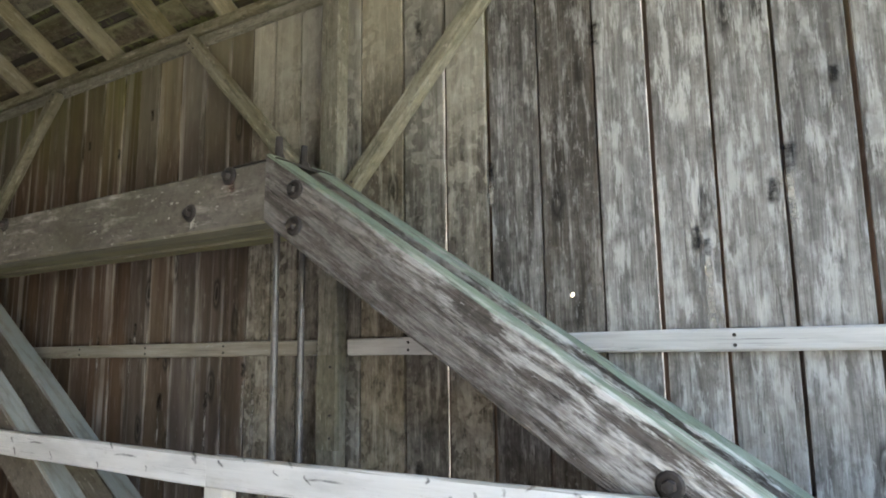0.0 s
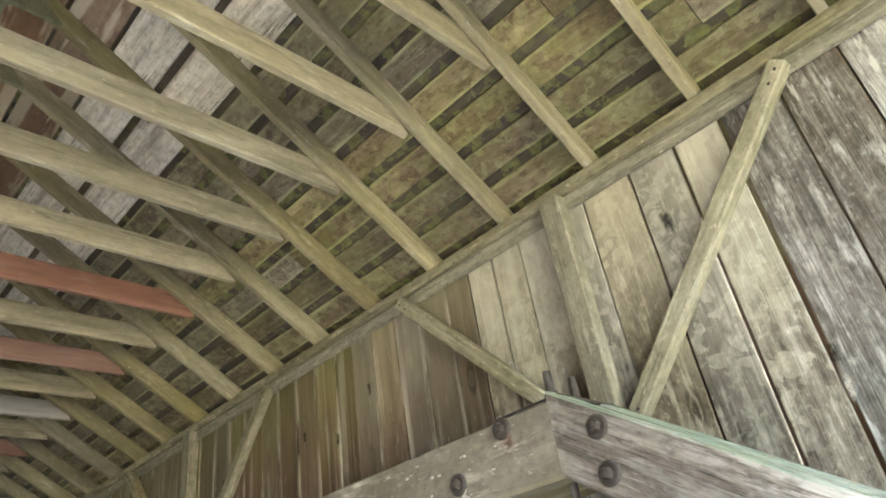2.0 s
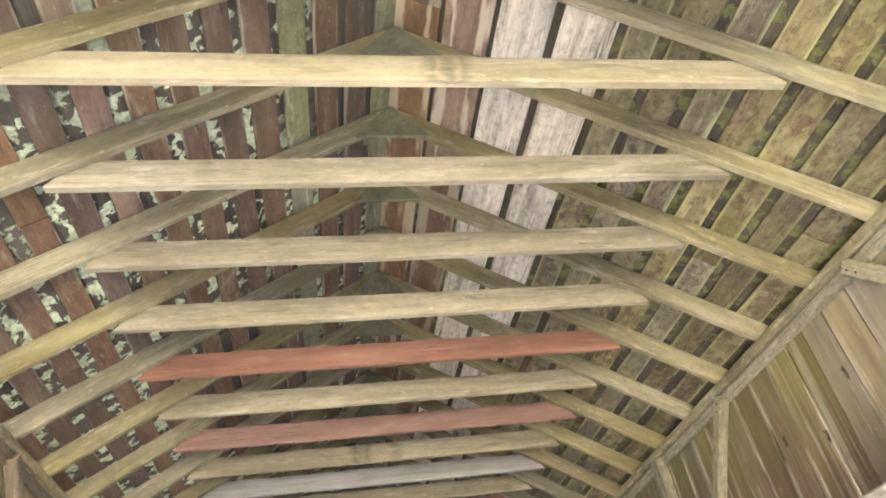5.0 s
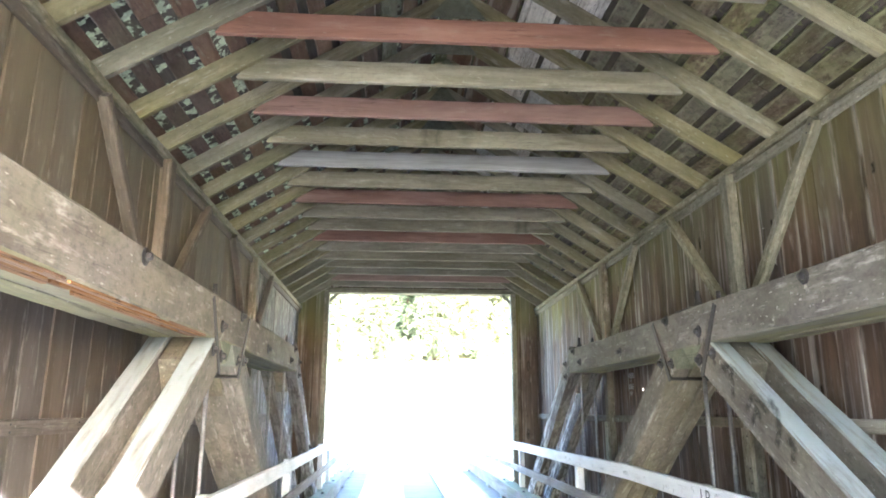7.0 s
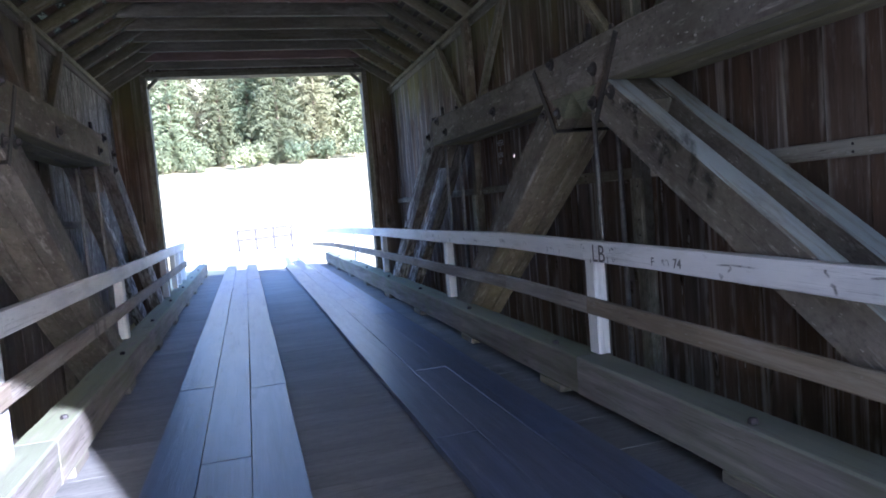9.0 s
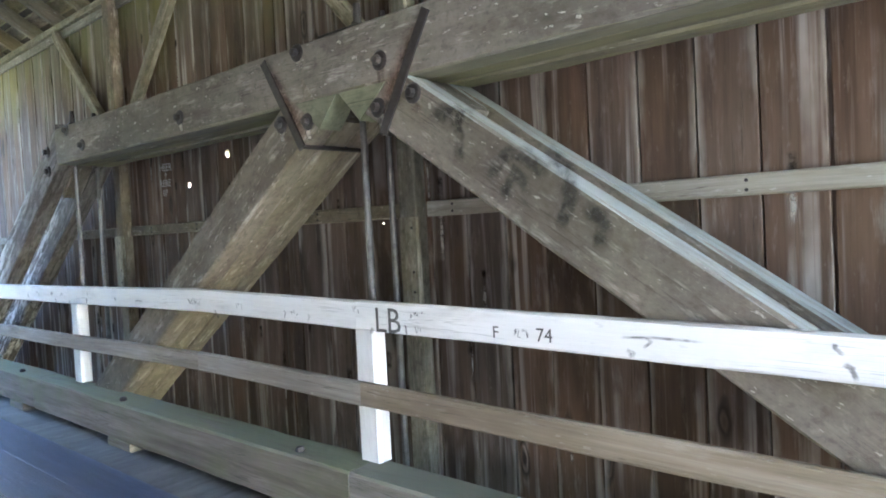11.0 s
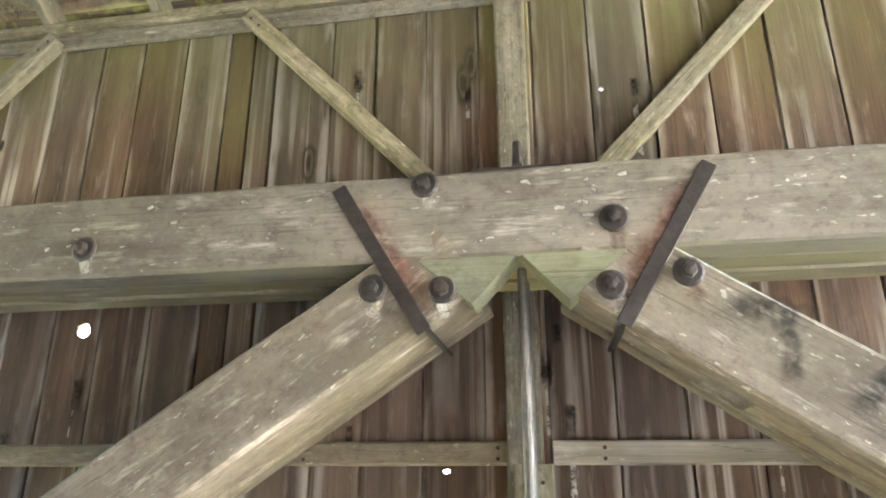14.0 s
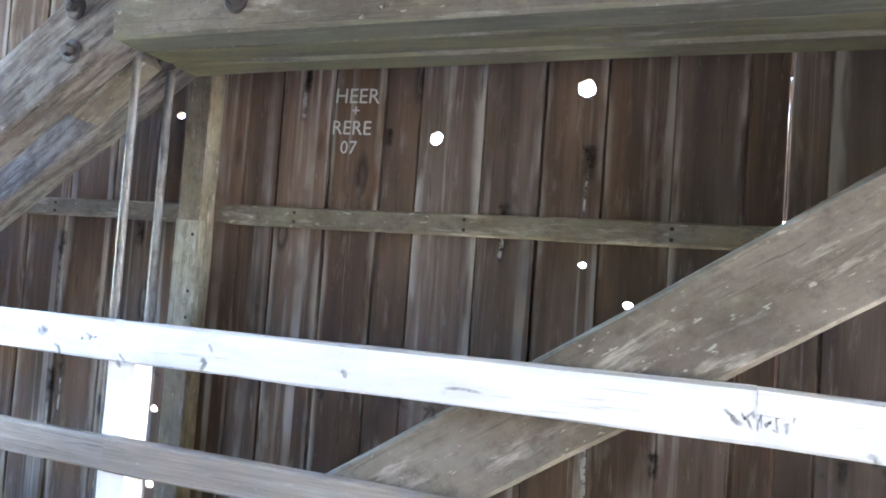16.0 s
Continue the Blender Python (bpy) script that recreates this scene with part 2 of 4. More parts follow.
def plain(name, col, rough=0.7, metal=0.0, vary=0.25, scale=14, relief=0.3):
    mat, nt, bsdf, links = node_material(name)
    tc = nt.nodes.new("ShaderNodeTexCoord")
    n1 = noise_tex(nt, tc.outputs["Object"], scale, 6, 0.65)
    n2 = noise_tex(nt, tc.outputs["Object"], scale * 0.13, 3)
    a = tuple(c * (1 - vary) for c in col)
    b = tuple(min(1, c * (1 + vary)) for c in col)
    c1 = ramp(nt, n1, [(0.3, a), (0.7, b)])
    links.new(mix(nt, math_node(nt, "MULTIPLY", ramp(nt, n2, [(0.4, (0, 0, 0)), (0.65, (1, 1, 1))]), 0.5), c1, a), bsdf.inputs["Base Color"])
    bsdf.inputs["Roughness"].default_value = rough
    bsdf.inputs["Metallic"].default_value = metal
    bump = nt.nodes.new("ShaderNodeBump")
    bump.inputs["Strength"].default_value = relief
    bump.inputs["Distance"].default_value = 0.01
    links.new(n1, bump.inputs["Height"])
    links.new(bump.outputs[0], bsdf.inputs["Normal"])
    return mat


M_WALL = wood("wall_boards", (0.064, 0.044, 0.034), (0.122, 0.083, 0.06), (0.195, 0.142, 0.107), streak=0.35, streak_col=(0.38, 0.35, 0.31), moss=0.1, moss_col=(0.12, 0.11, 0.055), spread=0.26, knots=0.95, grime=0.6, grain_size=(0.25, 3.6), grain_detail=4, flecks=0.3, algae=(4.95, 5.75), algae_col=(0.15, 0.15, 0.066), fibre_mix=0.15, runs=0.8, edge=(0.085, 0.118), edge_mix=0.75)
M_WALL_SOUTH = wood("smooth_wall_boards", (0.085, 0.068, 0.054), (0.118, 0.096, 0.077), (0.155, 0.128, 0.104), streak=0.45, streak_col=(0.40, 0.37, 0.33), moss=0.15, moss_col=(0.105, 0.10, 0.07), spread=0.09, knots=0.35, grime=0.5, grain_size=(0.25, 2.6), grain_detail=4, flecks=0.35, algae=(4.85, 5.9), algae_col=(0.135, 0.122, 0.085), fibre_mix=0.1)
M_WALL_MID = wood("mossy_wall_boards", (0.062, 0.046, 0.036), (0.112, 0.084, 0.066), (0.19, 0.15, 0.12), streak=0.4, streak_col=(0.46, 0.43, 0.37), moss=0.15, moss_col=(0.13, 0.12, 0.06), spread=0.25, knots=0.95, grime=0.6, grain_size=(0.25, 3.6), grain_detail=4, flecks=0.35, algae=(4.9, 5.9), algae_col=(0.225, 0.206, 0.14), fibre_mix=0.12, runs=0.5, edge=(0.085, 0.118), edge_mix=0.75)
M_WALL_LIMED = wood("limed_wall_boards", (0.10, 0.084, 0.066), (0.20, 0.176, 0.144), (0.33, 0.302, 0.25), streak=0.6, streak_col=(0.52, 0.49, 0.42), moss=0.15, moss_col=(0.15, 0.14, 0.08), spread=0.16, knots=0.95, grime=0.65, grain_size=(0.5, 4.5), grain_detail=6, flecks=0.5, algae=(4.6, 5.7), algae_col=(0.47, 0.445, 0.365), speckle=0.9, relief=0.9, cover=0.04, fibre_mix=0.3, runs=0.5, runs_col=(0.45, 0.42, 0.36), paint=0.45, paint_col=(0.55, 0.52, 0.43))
M_WALL_PALE = wood("washed_and_daylit_boards", (0.062, 0.053, 0.045), (0.195, 0.178, 0.158), (0.40, 0.382, 0.36), streak=0.6, streak_col=(0.54, 0.53, 0.515), spread=0.14, knots=0.95, grime=0.65, relief=0.8, grain_size=(0.8, 8.0), speckle=0.55, cover=0.03, fibre_mix=0.5, flecks=0.6, streak_size=(1.5, 9.0), streak_soft=0.11, edge=(0.108, 0.124), edge_col=(0.10, 0.075, 0.058), edge_mix=0.6)
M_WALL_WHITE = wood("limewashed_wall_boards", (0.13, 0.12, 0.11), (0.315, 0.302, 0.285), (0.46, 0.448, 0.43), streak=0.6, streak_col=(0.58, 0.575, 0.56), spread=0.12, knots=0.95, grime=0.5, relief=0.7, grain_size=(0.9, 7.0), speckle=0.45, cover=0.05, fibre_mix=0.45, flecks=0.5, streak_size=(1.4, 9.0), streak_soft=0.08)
M_BEAM = wood("truss_timber", (0.115, 0.097, 0.075), (0.197, 0.17, 0.136), (0.275, 0.244, 0.20), streak=0.8, streak_col=(0.50, 0.47, 0.41), moss=0.3, moss_col=(0.17, 0.165, 0.09), spread=0.06, relief=0.3, grime=0.5, grain_size=(0.9, 1.8), grain_detail=5, speckle=0.5, fibre_mix=0.08, crack=0.4)
M_CHORD = wood("chord_timber", (0.115, 0.097, 0.075), (0.197, 0.17, 0.136), (0.275, 0.244, 0.20), streak=0.8, streak_col=(0.50, 0.47, 0.41), moss=0.3, moss_col=(0.17, 0.165, 0.09), spread=0.06, relief=0.3, grime=0.5, grain_size=(0.9, 1.8), grain_detail=5, speckle=0.5, fibre_mix=0.08, crack=0.4, under_col=(0.25, 0.235, 0.125))
M_BEAM_WORN = wood("peeling_timber", (0.07, 0.06, 0.052), (0.16, 0.14, 0.122), (0.27, 0.245, 0.22), streak=1.0, streak_col=(0.66, 0.645, 0.62), spread=0.05, relief=1.3, grime=0.55, grain_size=(0.8, 9.0), speckle=0.5, cover=0.09, paint_from=(1.0, 2.7), crack=0.9, top_col=(0.20, 0.26, 0.19), streak_size=(1.2, 8.0), streak_soft=0.1, fibre_mix=0.4)
# top_col adds bluish skylight to the grey paint of the upward faces
M_DIAG = wood("diagonal_timber", (0.115, 0.097, 0.075), (0.197, 0.17, 0.136), (0.275, 0.244, 0.20), streak=0.8, streak_col=(0.50, 0.47, 0.41), moss=0.25, moss_col=(0.17, 0.165, 0.09), spread=0.06, relief=0.3, grime=0.5, grain_size=(0.9, 1.8), grain_detail=5, speckle=0.5, fibre_mix=0.08, crack=0.4, top_col=(0.29, 0.32, 0.31))
M_SPLIT = wood("raw_split_wood", (0.17, 0.085, 0.042), (0.29, 0.165, 0.085), (0.40, 0.26, 0.15), spread=0.2, relief=0.9, grime=0.3, grain_size=(0.5, 9.0), fibre_mix=0.4, crack=0.9)
M_FRAME_BROWN = wood("brown_wall_framing", (0.068, 0.055, 0.045), (0.122, 0.102, 0.084), (0.185, 0.16, 0.135), streak=0.35, moss=0.12, moss_col=(0.14, 0.13, 0.08), spread=0.12, relief=0.35, grain_size=(0.5, 4.5), speckle=0.3, fibre_mix=0.15)
M_FRAME = wood("wall_framing", (0.13, 0.117, 0.084), (0.245, 0.228, 0.168), (0.37, 0.352, 0.285), streak=0.65, streak_col=(0.56, 0.53, 0.45), moss=0.2, moss_col=(0.17, 0.165, 0.085), spread=0.14, relief=0.6, grain_size=(0.5, 5.0), speckle=0.55, fibre_mix=0.22)
M_RAFTER = wood("rafter_wood", (0.145, 0.13, 0.082), (0.258, 0.23, 0.155), (0.375, 0.34, 0.25), streak=0.6, moss=0.34, moss_col=(0.185, 0.175, 0.08), spread=0.12, relief=0.35, grime=0.4, grain_size=(0.5, 3.5), speckle=0.3, fibre_mix=0.12)
M_COLLAR = wood("collar_wood", (0.165, 0.148, 0.108), (0.275, 0.248, 0.192), (0.385, 0.355, 0.285), streak=0.55, moss=0.18, moss_col=(0.19, 0.18, 0.10), spread=0.14, relief=0.35, grime=0.3, knots=0.5, grain_size=(0.5, 3.5), speckle=0.25, fibre_mix=0.12)
M_RED = wood("red_stained_wood", (0.17, 0.098, 0.078), (0.255, 0.148, 0.12), (0.335, 0.21, 0.175), streak=0.15, spread=0.15, relief=0.25, grime=0.3, grain_size=(0.5, 3.5), fibre_mix=0.1)
M_GREY = wood("new_grey_wood", (0.22, 0.21, 0.205), (0.31, 0.30, 0.295), (0.40, 0.39, 0.385), streak=0.1, spread=0.12, relief=0.25)
M_ROOF = wood("roof_boards", (0.095, 0.072, 0.05), (0.185, 0.148, 0.104), (0.28, 0.235, 0.17), streak=0.6, streak_col=(0.40, 0.40, 0.26), moss=0.45, moss_col=(0.16, 0.165, 0.065), spread=0.2, knots=0.5, grime=0.5, grain_size=(0.6, 3.0), grain_detail=5, speckle=0.8, relief=0.6, fibre_mix=0.15, paint=0.28, paint_col=(0.42, 0.42, 0.24), edge=(0.06, 0.078), edge_col=(0.34, 0.345, 0.19), edge_mix=0.65)
M_ROOF_RED = wood("roof_boards_red", (0.10, 0.062, 0.045), (0.175, 0.112, 0.082), (0.25, 0.172, 0.13), streak=0.4, streak_col=(0.40, 0.42, 0.31), moss=0.2, moss_col=(0.17, 0.18, 0.085), spread=0.24, knots=0.3, grime=0.45, grain_size=(0.6, 3.0), grain_detail=5, speckle=0.35, fibre_mix=0.08, edge=(0.062, 0.076), edge_col=(0.46, 0.42, 0.34), edge_mix=0.6)
M_ROOF_WHITE = wood("whitewashed_boards", (0.25, 0.215, 0.175), (0.68, 0.64, 0.56), (0.83, 0.80, 0.73), streak=0.4, streak_col=(0.8, 0.78, 0.74), spread=0.06, knots=1.0, grime=0.45, speckle=0.45, crack=0.9, flecks=0.9)
M_SHINGLE = wood("shingle_underside", (0.05, 0.042, 0.038), (0.085, 0.07, 0.062), (0.13, 0.108, 0.092), streak=0.1, moss=0.2, spread=0.3, paint=0.5, paint_col=(0.24, 0.27, 0.10))
M_SHINGLE_PAINT = wood("flaking_shingle_underside", (0.05, 0.042, 0.038), (0.085, 0.07, 0.062), (0.13, 0.108, 0.092), streak=0.1, moss=0.2, spread=0.3, paint=1.0, paint_col=(0.60, 0.72, 0.46))
M_ROOF_GREEN = wood("green_roof_board", (0.15, 0.15, 0.09), (0.24, 0.25, 0.16), (0.33, 0.345, 0.23), streak=0.6, streak_col=(0.62, 0.62, 0.54), moss=0.3, moss_col=(0.2, 0.22, 0.1), spread=0.1, grime=0.4, grain_size=(0.6, 3.0), speckle=0.5, fibre_mix=0.1)
M_WHITE = wood("white_painted_wood", (0.58, 0.58, 0.57), (0.78, 0.78, 0.77), (0.84, 0.84, 0.83), streak=0.3, streak_col=(0.36, 0.33, 0.29), spread=0.05, relief=0.25, grime=0.1, rough=0.6, grain_size=(0.6, 3.0), fibre_mix=0.06, crack=0.3, top_col=(0.34, 0.33, 0.29))
M_RAIL_GREY = wood("bare_rail_wood", (0.25, 0.23, 0.195), (0.38, 0.355, 0.31), (0.49, 0.465, 0.42), streak=0.4, streak_col=(0.64, 0.63, 0.6), moss=0.12, spread=0.12, relief=0.3)
M_RAIL_BARE = wood("bare_tan_rail_wood", (0.20, 0.165, 0.125), (0.30, 0.255, 0.20), (0.40, 0.355, 0.295), streak=0.3, streak_col=(0.55, 0.52, 0.47), moss=0.1, spread=0.12, relief=0.35, knots=0.6, grain_size=(0.4, 5.0))
M_GIRT_WHITE = wood("whitened_girt_wood", (0.36, 0.355, 0.345), (0.54, 0.535, 0.525), (0.66, 0.655, 0.645), streak=0.3, streak_col=(0.3, 0.28, 0.25), spread=0.05, relief=0.3, grime=0.15, grain_size=(0.5, 4.0), fibre_mix=0.15)
M_CURB = wood("mossy_curb_timber", (0.135, 0.115, 0.095), (0.235, 0.21, 0.18), (0.33, 0.30, 0.265), streak=0.15, moss=0.4, moss_col=(0.15, 0.18, 0.08), spread=0.1, top_col=(0.195, 0.21, 0.135))
# the sky's blue sheen is mixed into the planks' base colour
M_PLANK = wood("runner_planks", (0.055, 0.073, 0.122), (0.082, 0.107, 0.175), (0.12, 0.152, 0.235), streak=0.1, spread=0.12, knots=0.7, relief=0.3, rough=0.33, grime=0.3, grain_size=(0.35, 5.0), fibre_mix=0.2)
M_DECK = wood("deck_boards", (0.135, 0.132, 0.12), (0.172, 0.168, 0.153), (0.212, 0.208, 0.19), streak=0.12, spread=0.08, relief=0.12, rough=0.7, grain_size=(0.5, 3.0), speckle=0.3, grime=0.3)
M_IRON = plain("rusty_black_iron", (0.034, 0.029, 0.027), 0.6, 0.25, 0.45, 30)
M_ROD = plain("iron_rod", (0.16, 0.155, 0.15), 0.5, 0.7, 0.35, 20)
M_GREENPATCH = wood("mossy_gusset", (0.135, 0.14, 0.095), (0.19, 0.195, 0.14), (0.25, 0.255, 0.19), spread=0.05, speckle=0.4, grain_size=(0.7, 2.6))
M_GRASS = plain("dry_grass_field", (0.42, 0.37, 0.19), 0.95, 0.0, 0.25, 3.0)


def leafy(name, col):
    """Foliage that lets light through, each tree with its own shade."""
    mat, nt, bsdf, links = node_material(name)
    info = nt.nodes.new("ShaderNodeObjectInfo")
    tc = nt.nodes.new("ShaderNodeTexCoord")
    n1 = noise_tex(nt, tc.outputs["Object"], 0.55, 4)
    c1 = ramp(nt, n1, [(0.3, tuple(c * 0.7 for c in col)), (0.7, tuple(c * 1.35 for c in col))])
    hsv = nt.nodes.new("ShaderNodeHueSaturation")
    links.new(c1, hsv.inputs["Color"])
    links.new(math_node(nt, "ADD", math_node(nt, "MULTIPLY", info.outputs["Random"], 0.7), 0.65), hsv.inputs["Value"])
    links.new(math_node(nt, "ADD", math_node(nt, "MULTIPLY", info.outputs["Random"], -0.05), 0.52), hsv.inputs["Hue"])
    links.new(hsv.outputs[0], bsdf.inputs["Base Color"])
    bsdf.inputs["Roughness"].default_value = 0.7
    thin = nt.nodes.new("ShaderNodeBsdfTranslucent")
    links.new(hsv.outputs[0], thin.inputs["Color"])
    both = nt.nodes.new("ShaderNodeMixShader")
    both.inputs[0].default_value = 0.35
    links.new(bsdf.outputs[0], both.inputs[1])
    links.new(thin.outputs[0], both.inputs[2])
    links.new(both.outputs[0], nt.nodes["Material Output"].inputs["Surface"])
    return mat


M_LEAF = leafy("conifer_needles", (0.16, 0.163, 0.075))
M_LEAF_LIGHT = leafy("broadleaf_foliage", (0.15, 0.175, 0.085))
M_BARK = plain("bark", (0.12, 0.085, 0.06), 0.9, 0.0, 0.4, 4)
M_INK = plain("black_marker", (0.11, 0.105, 0.10), 0.8, 0.0, 0.2, 30)
M_CHALK = plain("white_chalk", (0.50, 0.49, 0.47), 0.9, 0.0, 0.1, 40)

# ---- mesh helpers ----


def mesh_from(name, verts, faces):
    me = bpy.data.meshes.new(name)
    me.from_pydata(verts, [], faces)
    me.update()
    return me


def bar_mesh(name, length, width, depth, chamfer=0.006, stations=1, wobble=0.0, seed=0):
    """A timber along X from 0 to length, centred on Y (width) and Z (depth), with worn, chamfered long edges."""
    w, d, c = width / 2, depth / 2, chamfer
    ring = [(-w, -d + c), (-w + c, -d), (w - c, -d), (w, -d + c), (w, d - c), (w - c, d), (-w + c, d), (-w, d - c)]
    verts, faces = [], []
    for i in range(stations + 1):
        x = length * i / stations
        for k, (y, z) in enumerate(ring):
            q = noise.noise((x * 2.3 + seed * 7.1, k * 3.7, seed * 1.3)) if wobble else 0
            q2 = noise.noise((x * 9.0 + seed * 3.1, k * 5.7, seed * 2.3)) if wobble else 0
            o = wobble * (q + 0.6 * q2)
            verts.append((x, y + (o if y > 0 else -o), z + (o if z > 0 else -o)))
    for i in range(stations):
        for k in range(8):
            a, b = i * 8 + k, i * 8 + (k + 1) % 8
            faces.append((a, b, b + 8, a + 8))
    faces.append(tuple(range(7, -1, -1)))
    faces.append(tuple(range(stations * 8, stations * 8 + 8)))
    return mesh_from(name, verts, faces)


def along(a, b, up=(0, 0, 1)):
    """The pose that lays local X from a towards b, with local Z as near to up as it goes."""
    a, b = Vector(a), Vector(b)
    x = (b - a).normalized()
    y = Vector(up).cross(x)
    if y.length < 1e-4:
        y = Vector((0, 1, 0))
    y.normalize()
    z = x.cross(y)
    m = Matrix((x, y, z)).transposed().to_4x4()
    m.translation = a
    return m


def thing(name, label, category, group="", kind=""):
    return tagged(new(name), label, category, group, kind)


def piece(name, me, material, parent, m, label=""):
    """One mesh object under a thing or a part, at the world pose m. Thing empties stand at the world's origin."""
    if not me.materials:
        me.materials.append(material)
    ob = new(name, me)
    if parent is not None:
        ob.parent = parent
        ob.matrix_basis = parent.matrix_world.inverted() @ m if parent.type == "MESH" else m
    else:
        ob.matrix_basis = m
    if label:
        ob["label"] = label
    return ob


def timber(name, a, b, width, depth, material, parent, up=(0, 0, 1), chamfer=0.008, wobble=0.003, seed=0, label="", step=0.25, miter=0.0):
    length = (Vector(b) - Vector(a)).length
    me = bar_mesh(name, length, width, depth, chamfer, max(1, int(length / step)), wobble, seed)
    if miter:
        # cut the first end upright
        for v in me.vertices[:8]:
            v.co.x = -v.co.z * miter
    me.materials.append(material)
    return piece(name, me, material, parent, along(a, b, up), label)


def disc_mesh(name, r, h, sides=14, dome=0.0):
    verts, faces = [], []
    rings = [(r, 0.0), (r, h * 0.55), (r * 0.82, h)]
    for rr, z in rings:
        for k in range(sides):
            a = 2 * math.pi * k / sides
            verts.append((rr * math.cos(a), rr * math.sin(a), z))
    for i in range(len(rings) - 1):
        for k in range(sides):
            a, b = i * sides + k, i * sides + (k + 1) % sides
            faces.append((a, b, b + sides, a + sides))
    verts.append((0, 0, h + dome))
    top = len(verts) - 1
    for k in range(sides):
        faces.append(((len(rings) - 1) * sides + k, (len(rings) - 1) * sides + (k + 1) % sides, top))
    faces.append(tuple(range(sides - 1, -1, -1)))
    return mesh_from(name, verts, faces)


rng = random.Random(11)

# ---- deck ----
deck = thing("floor", "worn grey timber bridge deck of cross boards and long runner planks", "bridge deck", kind="structure")
x = NEAR_X + 0.4
deck_y0, deck_y1 = RAIL[-1] - 0.16, RAIL[1] + 0.16
deck_meshes = [bar_mesh("deck_board", deck_y1 - deck_y0, 0.2708, 0.07, 0.0015, 8, 0.0008, s) for s in range(6)]
for me in deck_meshes:
    me.materials.append(M_DECK)
n = 0
while x > DECK_END:
    piece("deck_board", deck_meshes[n % 6], M_DECK, deck, pose(x, deck_y0, FLOOR - 0.035 + rng.uniform(-0.0012, 0.0008), 0, 0, 90))
    x -= 0.272
    n += 1
RUN_H = 0.05
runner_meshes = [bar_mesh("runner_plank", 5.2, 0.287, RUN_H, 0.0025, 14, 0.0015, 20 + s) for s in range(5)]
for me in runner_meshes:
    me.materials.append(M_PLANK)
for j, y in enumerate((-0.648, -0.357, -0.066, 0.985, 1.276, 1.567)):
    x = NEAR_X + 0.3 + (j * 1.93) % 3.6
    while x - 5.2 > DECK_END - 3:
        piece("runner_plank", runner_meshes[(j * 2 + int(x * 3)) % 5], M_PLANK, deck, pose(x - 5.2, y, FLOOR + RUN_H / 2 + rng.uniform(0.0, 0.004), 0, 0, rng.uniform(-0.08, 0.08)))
        x -= 5.204

# ---- walls ----
BOARD_W, BOARD_GAP = 0.242, 0.012
WALL_BOT, WALL_TOP = -2.3, 3.52
# joints between the north wall boards
JOINTS = (2.28, 2.05, 1.81, 1.57, 1.325, 1.08, 0.83, 0.69, 0.455, 0.20, -0.045, -0.285, -0.515, -0.785, -1.055, -1.292, -1.543, -1.822, -2.06, -2.28, -2.489, -2.68, -2.88, -3.118, -3.361, -3.60, -3.823, -4.007, -4.245, -4.49, -4.739, -4.98, -5.228, -5.469, -5.716, -5.965, -6.20, -6.44, -6.68, -6.882, -7.165, -7.282, -7.405, -7.64, -7.875, -8.10, -8.33, -8.60, -8.757, -8.993, -9.237, -9.41, -9.607)


def holed_board(length, width, depth, holes, seed):
    """A board along X with round knot holes (x, y, rx, ry) through it."""
    bm = bmesh.new()
    r = random.Random(seed)
    loops = [[(0, -width / 2), (length, -width / 2), (length, width / 2), (0, width / 2)]]
    for hx, hy, rx, ry in holes:
        k = 14 if rx < 0.1 else 8
        loops.append([(hx + rx * math.cos(2 * math.pi * i / k) * r.uniform(0.85, 1.1), hy + ry * math.sin(2 * math.pi * i / k) * r.uniform(0.85, 1.1)) for i in range(k)])
    edges = []
    for loop in loops:
        vs = [bm.verts.new((u, v, -depth / 2)) for u, v in loop]
        edges += [bm.edges.new((vs[i], vs[(i + 1) % len(vs)])) for i in range(len(vs))]
    bmesh.ops.triangle_fill(bm, use_beauty=True, use_dissolve=False, edges=edges)
    ret = bmesh.ops.extrude_face_region(bm, geom=bm.faces[:])
    bmesh.ops.translate(bm, verts=[v for v in ret["geom"] if isinstance(v, bmesh.types.BMVert)], vec=(0, 0, depth))
    bmesh.ops.recalc_face_normals(bm, faces=bm.faces[:])
    me = bpy.data.meshes.new("wall_board")
    bm.to_mesh(me)
    bm.free()
    return me


# knot holes that let daylight in: x, z, half width, half height
HOLES = [(-7.953, 1.963, 0.036, 0.034), (-8.525, 1.779, 0.028, 0.026), (-7.929, 1.319, 0.016, 0.011), (-7.762, 1.187, 0.018, 0.014), (-9.776, 1.883, 0.024, 0.016),
         (-10.06, 1.52, 0.012, 0.012), (-9.785, 0.552, 0.02, 0.017), (-9.775, 0.22, 0.022, 0.022), (-6.347, 1.377, 0.015, 0.008),
         (-5.671, 2.938, 0.012, 0.010), (-0.658, 1.648, 0.012, 0.014), (-0.627, 2.611, 0.007, 0.007)]


